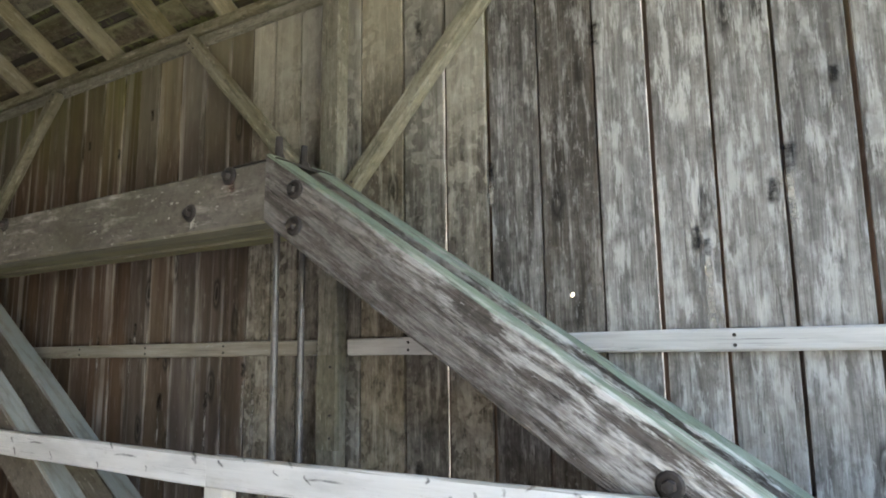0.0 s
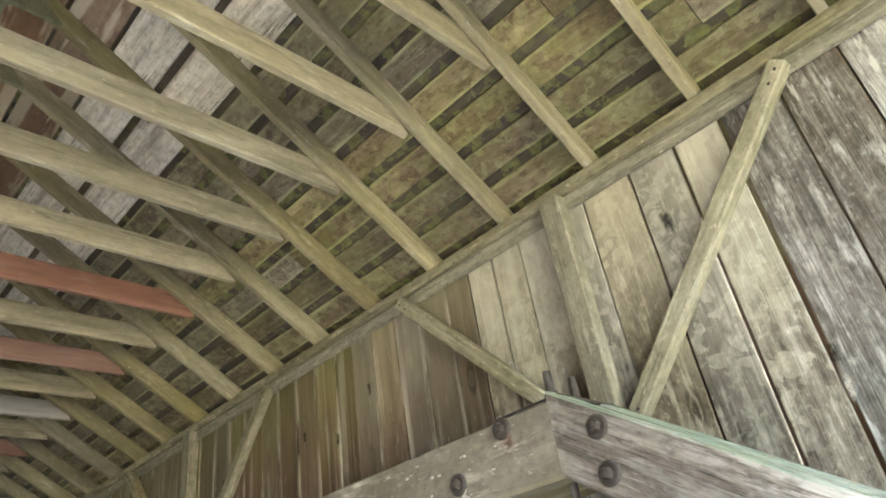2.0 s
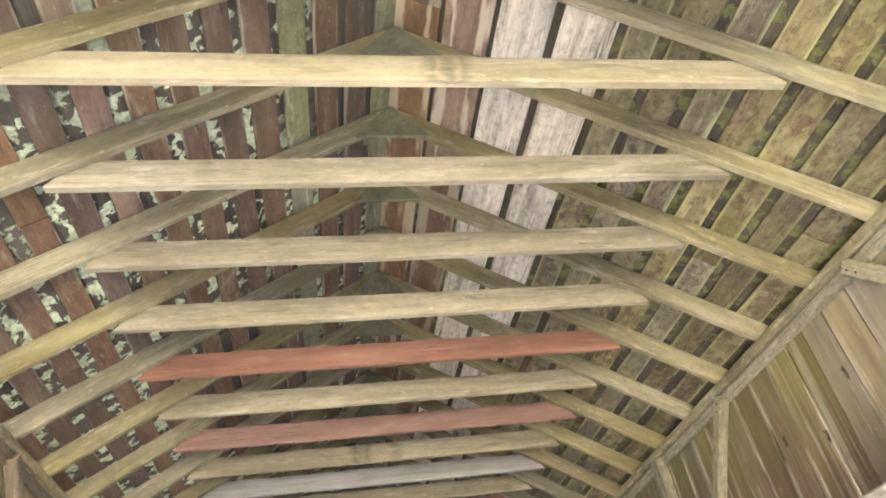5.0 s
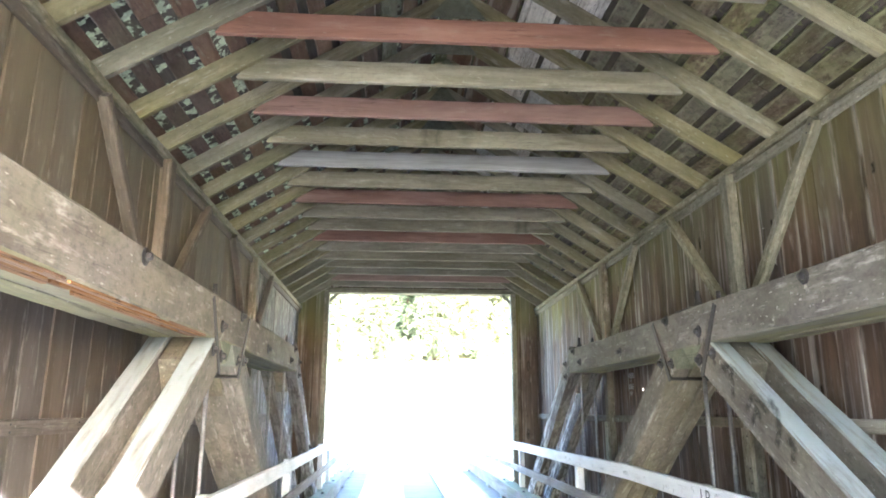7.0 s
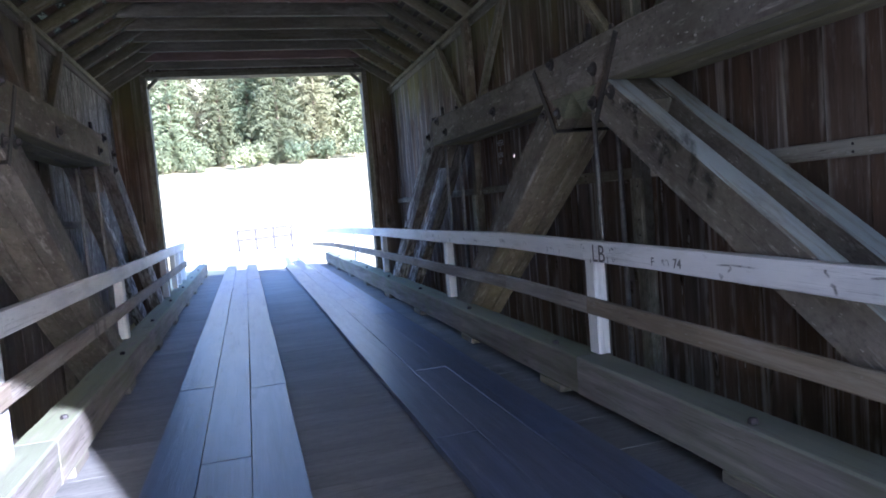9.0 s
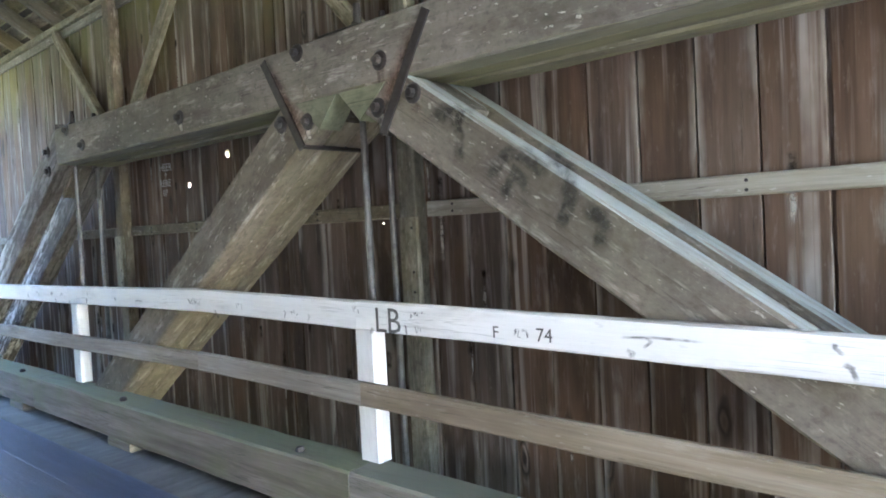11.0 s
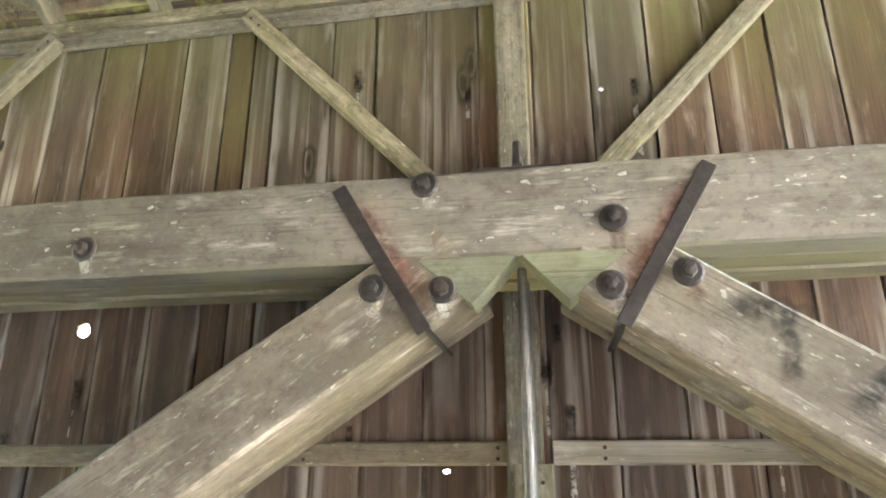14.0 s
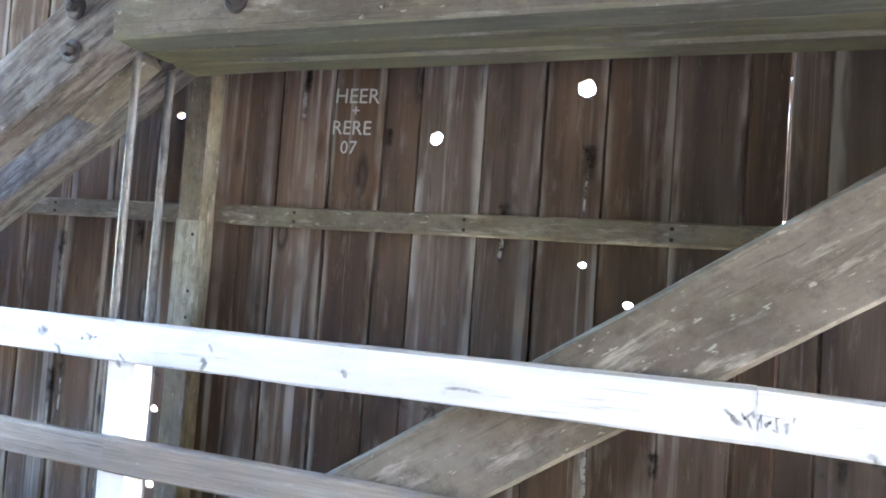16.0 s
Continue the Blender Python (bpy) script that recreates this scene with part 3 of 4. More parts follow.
def board_wall(side, name, label, holes):
    wall = thing(name, label, "board wall", kind="structure")
    y = WALL[side] + side * 0.0125
    length = WALL_TOP - WALL_BOT
    shared = {}
    x, i = NEAR_X - 0.02, 0
    r = random.Random(5 + side)
    while x > FAR_X:
        w = BOARD_W * r.choice((1.0, 1.0, 1.08, 0.9))
        if side > 0:
            # the gaps vary; the boards follow the joints as far as they are known
            x = JOINTS[i] - 0.004 if i < len(JOINTS) else x
            w = x - (JOINTS[i + 1] + 0.006 + (r.uniform(0.0, 0.012) if x > -1.3 else 0.0)) if i + 1 < len(JOINTS) else w
        cx = x - w / 2
        mine = [(hz - WALL_BOT, max(-w / 2 + rx + 0.022, min(w / 2 - rx - 0.022, hx - cx)), rz, rx) for hx, hz, rx, rz in holes if x - w - BOARD_GAP < hx <= x]
        m = Matrix.Translation((cx, y + r.uniform(-0.003, 0.003), WALL_BOT)) @ Matrix(((0, 1, 0), (0, 0, 1), (1, 0, 0))).to_4x4() @ Matrix.Rotation(radians(0 if mine else r.uniform(-0.06, 0.06)), 4, "Z")
        # far south boards take the pale material for the portal daylight on them
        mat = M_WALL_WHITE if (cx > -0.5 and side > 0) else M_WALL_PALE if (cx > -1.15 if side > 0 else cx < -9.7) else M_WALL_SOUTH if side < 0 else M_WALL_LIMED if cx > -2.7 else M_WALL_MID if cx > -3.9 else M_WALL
        if mine:
            me = holed_board(length, w, 0.025, mine, i)
        else:
            key = (round(w, 3), mat.name)
            if key not in shared:
                shared[key] = bar_mesh("wall_board", length, w, 0.025, 0.003, 10, 0.0015, len(shared) + 40)
            me = shared[key]
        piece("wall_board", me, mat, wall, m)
        bx = x + BOARD_GAP / 2
        if "batten" not in shared:
            shared["batten"] = bar_mesh("batten", length, 0.058, 0.02, 0.003)
        turn = Matrix(((0, 1, 0), (0, 0, 1), (1, 0, 0))).to_4x4()
        if side > 0 and abs(bx + 7.282) < 0.05:
            # a batten split along its length, so that a thread of daylight comes in
            for bx2, z0, z1, bw in ((bx, WALL_BOT, 1.50, 0.046), (bx, 1.99, WALL_TOP, 0.046), (bx - 0.0145, 1.505, 1.985, 0.021), (bx + 0.009, 1.505, 1.985, 0.022)):
                piece("batten", bar_mesh("batten", z1 - z0, bw, 0.02, 0.002, 8, 0.0006, 3), M_WALL, wall, Matrix.Translation((bx2, WALL[side] + side * 0.038, z0)) @ turn)
        else:
            piece("batten", shared["batten"], M_WALL, wall, Matrix.Translation((bx, WALL[side] + side * 0.038, WALL_BOT)) @ turn)
        x -= w + BOARD_GAP
        i += 1
    # outer eave board, unseen, added to keep daylight out between wall top and roof
    timber("eave_board", (NEAR_X, WALL[side] + side * 0.062, 3.505), (FAR_X, WALL[side] + side * 0.062, 3.505), 0.02, 0.30, M_WALL, wall, seed=2)
    return wall


board_wall(1, "wall_north", "vertical weathered brown board wall with knot holes letting daylight in", HOLES)
board_wall(-1, "wall_south", "vertical weathered brown board wall with battens outside", [(-9.9, 1.9, 0.03, 0.03)])


def portal(name, x):
    """An end wall of boards with a clipped opening for the roadway."""
    wall = thing(name, "dark board end wall round the portal opening", "portal wall", kind="structure")
    yl, yr, top, clip = -1.48, 2.18, 3.84, 0.16
    y, k = WALL[-1] - 0.06, 0
    while y < WALL[1] + 0.06:
        w, k = 0.2, k + 1
        c = y + w / 2
        roof = EAVE_Z + 0.165 + PITCH * (EAVE_Y - RIDGE_Y - abs(c - RIDGE_Y))
        z0 = WALL_BOT if (c < yl or c > yr) else top
        for edge in (yl, yr):
            if y < edge - 0.01 and edge < y + w:
                w = edge - y
                c = y + w / 2
                z0 = WALL_BOT if edge == yl else top
        if roof > z0:
            piece("wall_board", bar_mesh("wall_board", roof - z0, w + 0.004, 0.03, 0.003), M_WALL, wall, along((x + (0.004 if k % 2 else 0), c, z0), (x + (0.004 if k % 2 else 0), c, roof), (1, 0, 0)))
        y += w
    for a, b in (((x, yl - 0.05, FLOOR - 0.3), (x, yl - 0.05, top)), ((x, yr + 0.05, FLOOR - 0.3), (x, yr + 0.05, top)), ((x, yl - 0.1, top + 0.05), (x, yr + 0.1, top + 0.05))):
        timber("opening_frame", a, b, 0.1, 0.26, M_FRAME, wall, (1, 0, 0))
    for y0, s in ((yl, 1), (yr, -1)):
        timber("corner_brace", (x, y0 - s * 0.03, top - clip - 0.03), (x, y0 + s * (clip + 0.03), top + 0.03), 0.06, 0.06, M_FRAME, wall, (1, 0, 0))
    return wall


portal("portal_far", FAR_X)
portal("portal_near", NEAR_X)

# ---- wall framing: girts, plates, posts and braces ----


nail_mesh = disc_mesh("nail", 0.0075, 0.004, 8)
nail_mesh.materials.append(M_IRON)


def nail(parent, side, x, y, z):
    piece("nail", nail_mesh, M_IRON, parent, Matrix.Translation((x, y, z)) @ Matrix.Rotation(radians(90 * side), 4, "X"), "rusty nail head")


def framing(side):
    w = WALL[side] - side * 0.002
    grp = "wall framing"
    m_frame = M_FRAME if side > 0 else M_FRAME_BROWN
    posts = [JOINT[-1] + 0.03, NODE_X, JOINT[1]]
    # plate under the rafters: a flat timber with a thinner ledger nailed on below it
    plate = thing("wall_plate", "mossy timber wall plate carrying the rafter feet", "wall plate", grp)
    timber("plate_beam", (NEAR_X, w - side * 0.03, PLATE_Z + 0.035), (FAR_X + 0.02, w - side * 0.03, PLATE_Z + 0.035), 0.058, 0.066, M_FRAME, plate, seed=3)
    timber("plate_ledger", (NEAR_X, w - side * 0.014, PLATE_Z - 0.041), (FAR_X + 0.02, w - side * 0.014, PLATE_Z - 0.041), 0.026, 0.085, m_frame, plate, seed=13, label="thin ledger board")
    # girt, nailed between the posts
    xs = [NEAR_X - 0.03] + [p for q in reversed(posts) for p in (q + 0.07, q - 0.07)] + [FAR_X + 0.03]
    for i in range(0, len(xs), 2):
        girt = thing("girt", "weathered horizontal nailer rail across the wall boards", "girt", grp)
        timber("girt_rail", (xs[i], w - side * 0.022, 1.44), (xs[i + 1], w - side * 0.022, 1.44), 0.04, 0.085, M_GIRT_WHITE if (i == 0 and side > 0) else M_RAIL_GREY if (i == 2 and side > 0) else M_BEAM if side > 0 else M_FRAME_BROWN, girt, seed=i + 5)
        x = xs[i] - 0.06
        while x > xs[i + 1]:
            for dz in (-0.02, 0.018):
                nail(girt, side, x, w - side * 0.043, 1.44 + dz)
            x -= 0.74
    for p in posts:
        post = thing("wall_post", "upright timber post against the wall boards", "post", grp)
        timber("post_timber", (p - 0.03, w - side * 0.05, WALL_BOT), (p - 0.03, w - side * 0.05, PLATE_Z - 0.005), 0.13, 0.09, M_BEAM if p < -9 else m_frame, post, (0, 1, 0), seed=int(p * 7) % 50)
        timber("scab_board", (p + 0.0, w - side * 0.115, 0.93), (p + 0.0, w - side * 0.115, 1.40), 0.14, 0.03, m_frame, post, (0, 1, 0), seed=4)
        for dz in (0.99, 1.10, 1.34):
            nail(post, side, p + 0.03, w - side * 0.131, dz)
        for s in (-1, 1):
            brace = thing("wall_brace", "slanting timber brace from truss chord up to wall plate", "brace", grp)
            # over the sloping end posts the foot reaches lower
            lower = 0.08 if (p != NODE_X and s * (p - NODE_X) > 0) else 0.0
            foot = Vector((p - 0.03 + s * (0.16 - lower), w - side * 0.042, CHORD_Z + CHORD_H - lower))
            head = Vector((p - 0.03 + s * 1.25, w - side * 0.042, PLATE_Z - 0.03))
            timber("brace_timber", foot, head, 0.085, 0.078, m_frame, brace, (0, 1, 0), seed=int(p * 3 + s) % 50)
            for q in (0.05, 0.93, 0.97):
                at = foot.lerp(head, q)
                nail(brace, side, at.x + 0.012 * s, w - side * 0.082, at.z)


framing(1)
framing(-1)

# ---- trusses ----
STRIPS = (0.070, 0.225, 0.380)
bolt_mesh = disc_mesh("washer", 0.047, 0.014)
nut_mesh = disc_mesh("nut", 0.024, 0.026, 6, 0.004)
bolt_mesh.materials.append(M_IRON)
nut_mesh.materials.append(M_IRON)


def bolt(parent, side, x, z):
    y = FACE[side] - side * 0.001
    m = Matrix.Translation((x, y, z)) @ Matrix.Rotation(radians(90 * side), 4, "X") @ Matrix.Rotation(rng.uniform(0, 6), 4, "Z")
    w = piece("bolt_washer", bolt_mesh, M_IRON, parent, m, "rusty iron washer")
    n = new("nut", nut_mesh)
    n.parent = w
    n.matrix_basis = pose(0, 0, 0.013)


SLOPE = 0.675


def truss(side):
    f = FACE[side]
    t = thing("truss", "heavy weathered timber truss with bolted joints and iron straps", "bridge truss", "the two trusses")
    joints = JOINT
    # top chord of three timbers
    for i, s in enumerate(STRIPS):
        timber("chord_timber", (JOINT[-1], f + side * s, CHORD_Z + CHORD_H / 2), (JOINT[1], f + side * s, CHORD_Z + CHORD_H / 2), 0.146, CHORD_H - (0.012 if i == 1 else 0), M_CHORD, t, seed=60 + i + side, chamfer=0.012, wobble=0.005)
    depth = 0.275
    for e in (-1, 1):
        # end posts
        jx = joints[e]
        low = (jx + e * 4.3, 2.190 - 4.3 * SLOPE)
        for i, s in enumerate(STRIPS):
            if i == 1:
                continue
            timber("end_post", (jx, f + side * s, 2.190), (low[0], f + side * s, low[1]), 0.146, depth + 0.012, M_BEAM_WORN, t, seed=70 + i + e, chamfer=0.012, wobble=0.006, label="end post with flaking grey paint", miter=SLOPE)
        timber("packing_block", (jx + e * 0.12, f + side * STRIPS[1], CHORD_Z + CHORD_H / 2 - 0.07), (jx + e * 0.42, f + side * STRIPS[1], CHORD_Z + CHORD_H / 2 - 0.30), 0.146, depth - 0.02, M_BEAM, t, seed=7)
        # inner diagonals, from the middle of the chord
        top = Vector((NODE_X + e * 0.20, 0, 2.04))
        run = 3.6
        under = depth / 2 - 0.022
        sx, sz = -e * under * SLOPE / math.hypot(1, SLOPE), -under / math.hypot(1, SLOPE)
        d0 = 0.55 if e > 0 else 0.36
        timber("filler_board", (top.x + e * d0 + sx, f + side * STRIPS[1], top.z - d0 * SLOPE + sz), (top.x + e * run + sx, f + side * STRIPS[1], top.z - run * SLOPE + sz), 0.166, 0.03, M_BEAM, t, seed=15 + e, label="filler board between the diagonal timbers")
        for i, s in enumerate(STRIPS):
            y = f + side * s
            if i == 1:
                timber("packing_block", (top.x + e * 0.02, y, top.z - 0.02), (top.x + e * 0.42, y, top.z - 0.02 - 0.4 * SLOPE), 0.146, depth - 0.02, M_BEAM, t, seed=9)
                timber("packing_block", (top.x + e * 2.0, y, top.z - 2.0 * SLOPE), (top.x + e * 2.45, y, top.z - 2.45 * SLOPE), 0.146, depth - 0.02, M_BEAM, t, seed=9)
            else:
                timber("diagonal", (top.x, y, top.z), (top.x + e * run, y, top.z - run * SLOPE), 0.146, depth, M_DIAG, t, seed=80 + i + e, chamfer=0.012, wobble=0.005)
        bolt(t, side, jx - e * 0.248, 2.281)
        bolt(t, side, jx - e * 0.533, 2.127)
        bolt(t, side, jx + e * 0.194, 2.151)
        bolt(t, side, jx + e * 0.194, 1.983)
        bolt(t, side, jx + e * 1.79, 0.993)
    bolt(t, side, -4.332 if side > 0 else -4.11, 2.272)
    bolt(t, side, -7.55, 2.122)
    for bx, bz in ((-6.323, 2.278), (-5.721, 2.121), (-5.746, 1.908), (-5.521, 1.938), (-6.264, 1.916), (-6.49, 1.93)):
        bolt(t, side, bx, bz)
    # vertical rods, in pairs at each joint
    for k in (-1, 0, 1):
        for s in (0.15, 0.33):
            x = NODE_X if k == 0 else JOINT[k] - (0.07 if k > 0 else 0.03)
            me = disc_mesh("tie_rod", 0.019, 3.37, 12)
            piece("tie_rod", me, M_ROD, t, pose(x, f + side * s, -0.9), "grey iron rod")
            piece("rod_end", disc_mesh("rod_end", 0.021, 0.155, 10), M_IRON, t, pose(x, f + side * s, CHORD_Z + CHORD_H + 0.014), "dark threaded rod end")
            wash = disc_mesh("rod_nut", 0.036, 0.06, 6)
            piece("rod_nut", wash, M_IRON, t, pose(x, f + side * s, CHORD_Z + CHORD_H + 0.016), "dark iron nut")
        plate = bar_mesh("top_plate", 0.3, 0.42, 0.015, 0.003)
        piece("top_plate", plate, M_IRON, t, pose((NODE_X if k == 0 else JOINT[k] - k * 0.1) - 0.15, f + side * 0.225, CHORD_Z + CHORD_H + 0.008), "rusty iron bearing plate")
    # iron straps that hold the diagonals to the chord
    for e in (-1, 1):
        a = Vector((NODE_X + e * 0.60, f - side * 0.006, 2.285))
        b = Vector((NODE_X + e * 0.300, f - side * 0.006, 1.785))
        timber("strap", a, b, 0.05, 0.012, M_IRON, t, (0, 1, 0), 0.003, 0.001, label="black iron strap")
        # the strap turns under the diagonal
        timber("strap_return", b + Vector((0, -side * 0.002, 0.012)), b + Vector((0, side * 0.44, 0.012)), 0.05, 0.012, M_IRON, t, Vector((-e * SLOPE, 0, 1)), 0.003, 0.001, label="black iron strap")
    for e in (-1, 1):
        # wedge blocks at the apex
        x0, x1, z1 = NODE_X + e * 0.008, NODE_X + e * 0.33, CHORD_Z - 0.002
        v = [(x0, z1), (x1, z1), (NODE_X + e * 0.15, CHORD_Z - 0.155)]
        verts = [(px, f + side * d, pz) for d in (-0.011, 0.13) for px, pz in v]
        fs = [(0, 1, 2), (5, 4, 3), (0, 3, 4, 1), (1, 4, 5, 2), (2, 5, 3, 0)]
        me = mesh_from("wedge", verts, fs)
        piece("wedge", me, M_GREENPATCH, t, Matrix(), "mossy green wedge block")
    if side < 0:
        # the underside of this chord has split open along the grain
        r = random.Random(31)
        for k in range(9):
            y = f + side * (0.012 + 0.016 * k)
            x = JOINT[1] - 0.3 + r.uniform(-0.3, 0.0)
            while x > -5.2:
                le = r.uniform(0.7, 1.9)
                timber("splinter", (x, y, CHORD_Z - 0.004 - r.uniform(0, 0.006)), (max(x - le, -5.35), y + r.uniform(-0.004, 0.004), CHORD_Z - 0.003), r.uniform(0.010, 0.0155), 0.012, M_SPLIT, t, chamfer=0.002, wobble=0.002, seed=k * 7 + int(-x * 3), label="raw orange split wood")
                x -= le + r.uniform(0.0, 0.35)
    return t


truss(1)
truss(-1)

# ---- railings ----
# posts along each side: x and the height of the top rail there
RAIL_POSTS = {1: ((2.25, 0.97), (-2.2, 0.955), (-5.91, 1.008), (-9.40, 1.01), (-13.3, 0.99), (-16.5, 0.95), (-20.0, 0.90), (-26.0, 0.72)),
              -1: ((2.25, 0.98), (-2.0, 0.98), (-5.65, 0.985), (-9.35, 0.975), (-13.2, 0.975), (-14.6, 0.97), (-15.4, 0.97), (-16.3, 0.965))}


def railing(side):
    f = RAIL[side]
    posts = RAIL_POSTS[side]
    # the north rail bows up a little between its posts
    joints = sorted(posts + (((-7.4, 1.033),) if side > 0 else ()), reverse=True)
    r = thing("railing", "white painted timber railing with a bare middle rail", "railing", "the two railings")
    drop = 0.455 if side > 0 else 0.43
    for i in range(len(joints) - 1):
        (xa, za), (xb, zb) = joints[i], joints[i + 1]
        timber("top_rail", (xa, f + side * 0.02, za - 0.07), (xb, f + side * 0.02, zb - 0.07), 0.04, 0.14, M_WHITE, r, seed=90 + i)
        timber("mid_rail", (xa, f + side * 0.02, za - drop), (xb, f + side * 0.02, zb - drop), 0.04, 0.115, M_RAIL_BARE, r, seed=95 + i, label="bare weathered middle rail")
    for p, z in posts:
        timber("rail_post", (p, f + side * 0.086, 0.215), (p, f + side * 0.086, z - 0.015), 0.13, 0.088, M_WHITE, r, (0, 1, 0), label="white painted post")
    c = thing("curb", "mossy timber curb raised on scupper blocks", "curb", "the two curbs")
    x = NEAR_X
    i = 0
    while x > DECK_END:
        b = max(x - 4.1, DECK_END)
        timber("curb_timber", (x, f + side * 0.005, 0.078), (b, f + side * 0.005, 0.078), 0.23, 0.264, M_CURB, c, seed=110 + i, chamfer=0.012, wobble=0.005)
        for k in (0.3, 2.3):
            timber("scupper_block", (x - k, f + side * 0.005, FLOOR + 0.034), (x - k - 0.35, f + side * 0.005, FLOOR + 0.034), 0.22, 0.068, M_CURB, c, seed=3)
        for k in (0.45, 2.5):
            if x - k > DECK_END:
                piece("curb_bolt", nut_mesh, M_IRON, c, pose(x - k, f - side * 0.04, 0.207), "rusty bolt head")
        x -= 4.103
        i += 1


railing(1)
railing(-1)

# ---- roof ----
EAVE_HALF = EAVE_Y - RIDGE_Y
RIDGE_Z = EAVE_Z + PITCH * EAVE_HALF
COLLAR_Z, COLLAR_HALF = 3.94, 1.66
RED = {5, 7, 11, 14, 19}
GREY = {9}
raf_d = 0.14
raf_l = EAVE_HALF * math.hypot(1, PITCH) + 0.25
raf_meshes = [bar_mesh("rafter", raf_l, 0.05, raf_d, 0.005, 8, 0.002, 130 + s) for s in range(5)]
col_meshes = {}
for n in range(-6, 21):
    x = RAFTER_X - RAFTER_STEP * n
    pair = thing("rafter_pair", "pair of mossy rafters joined by a collar tie", "rafters", "roof rafters")
    for s in (-1, 1):
        up = Vector((0, s * PITCH, 1)).normalized()
        foot = Vector((x, RIDGE_Y + s * (EAVE_HALF + 0.2), EAVE_Z - 0.2 * PITCH)) + up * (raf_d / 2)
        ridge = Vector((x, RIDGE_Y, RIDGE_Z)) + up * (raf_d / 2)
        piece("rafter", raf_meshes[(n + s + 7) % 5], M_RAFTER, pair, along(foot, ridge))
    key = "red" if n in RED else "grey" if n in GREY else "plain"
    if key not in col_meshes:
        col_meshes[key] = bar_mesh("collar_tie", 2 * COLLAR_HALF + 0.1, 0.045, 0.17, 0.005, 8, 0.003, len(col_meshes))
        # the ends are cut back to the slope of the roof
        full = 2 * COLLAR_HALF + 0.1
        for v in col_meshes[key].vertices:
            if v.co.z > 0 and (v.co.x < 0.01 or v.co.x > full - 0.01):
                v.co.x += 0.12 if v.co.x < 0.01 else -0.12
    piece("collar_tie", col_meshes[key], {"red": M_RED, "grey": M_GREY, "plain": M_COLLAR}[key], pair, pose(x - 0.049, RIDGE_Y - COLLAR_HALF - 0.05, COLLAR_Z + 0.085, 0, 0, 90), {"red": "red stained collar tie", "grey": "newer grey collar tie", "plain": ""}[key])
    gus = mesh_from("gusset", [(x + dx, RIDGE_Y + y, RIDGE_Z + z) for dx in (0.028, 0.05) for y, z in ((-0.24, -0.16), (0.24, -0.16), (0.02, 0.12), (-0.02, 0.12))], [(3, 2, 1, 0), (4, 5, 6, 7), (0, 1, 5, 4), (1, 2, 6, 5), (2, 3, 7, 6), (3, 0, 4, 7)])
    piece("gusset", gus, M_GREENPATCH, pair, Matrix(), "mossy green ridge gusset")

roof = thing("roof", "open roof boarding under dark shingles, streaked with moss", "roof", kind="structure")
x0, x1 = NEAR_X + 0.3, FAR_X - 0.3
for s in (-1, 1):
    up = Vector((0, s * PITCH, 1)).normalized()
    down = Vector((0, s, -PITCH)).normalized()
    base = Vector((0, RIDGE_Y, RIDGE_Z)) + up * (raf_d + 0.012)
    d, row = -0.10, 0
    span = (EAVE_HALF + 0.35) * math.hypot(1, PITCH)
    while d < span:
        if s < 0:
            w, gap = (0.155, 0.055) if row < 5 else (0.138, 0.082)
        else:
            w, gap = (0.29, 0.03) if row < 2 else (0.295, 0.05) if row < 4 else (0.165, 0.062)
        pos = x0 - (row * 1.3) % 3.1 + 3.1
        while pos > x1:
            a, b = min(pos, x0), max(pos - 4.2, x1)
            if a - b > 0.05:
                c = base + down * (d + w / 2)
                me = bar_mesh("roof_board", a - b - 0.006, w, 0.022, 0.003, 6, 0.002, row * 3 + s)
                mat = M_ROOF_WHITE if (s > 0 and row in (2, 3)) else M_ROOF_GREEN if (s < 0 and row in (0, 3)) else M_ROOF_RED if (s < 0 or row < 2) else M_ROOF
                piece("roof_board", me, mat, roof, along((a, c.y, c.z), (b, c.y, c.z), up))
            pos -= 4.2
        d += w + gap
        row += 1
    top = base + up * 0.035
    a, b = top - down * 0.118, top + down * span
    me = mesh_from("shingles", [(x0, a.y, a.z), (x1, a.y, a.z), (x1, b.y, b.z), (x0, b.y, b.z)] + [(x0, a.y, a.z + 0.05), (x1, a.y, a.z + 0.05), (x1, b.y, b.z + 0.05), (x0, b.y, b.z + 0.05)],
                   [(0, 1, 2, 3), (7, 6, 5, 4), (0, 4, 5, 1), (1, 5, 6, 2), (2, 6, 7, 3), (3, 7, 4, 0)])
    piece("shingles", me, M_SHINGLE if s > 0 else M_SHINGLE_PAINT, roof, Matrix())

# ---- outdoors ----


def ground_z(x, y):
    """Flat approaches, a creek bed under the bridge, and a field that climbs to the woods."""
    base = FLOOR - 0.12
    if -13.6 < x < 1.6:
        base -= 2.6 * min(1.0, min(x + 13.6, 1.6 - x) / 3.0)
    if x < -42:
        base += 0.15 * (-42 - x) if x > -140 else 14.7 + 0.35 * (-140 - x) if x > -240 else 49.7
        base += 0.037 * max(-60, min(60, y + 10)) * min(1.0, (-42 - x) / 40)
    far = max(0.0, abs(y) - 90)
    return base + 0.08 * min(far, 200) + 0.25 * noise.noise((x * 0.05, y * 0.05, 3.0)) * min(1.0, abs(x + 6) / 60)


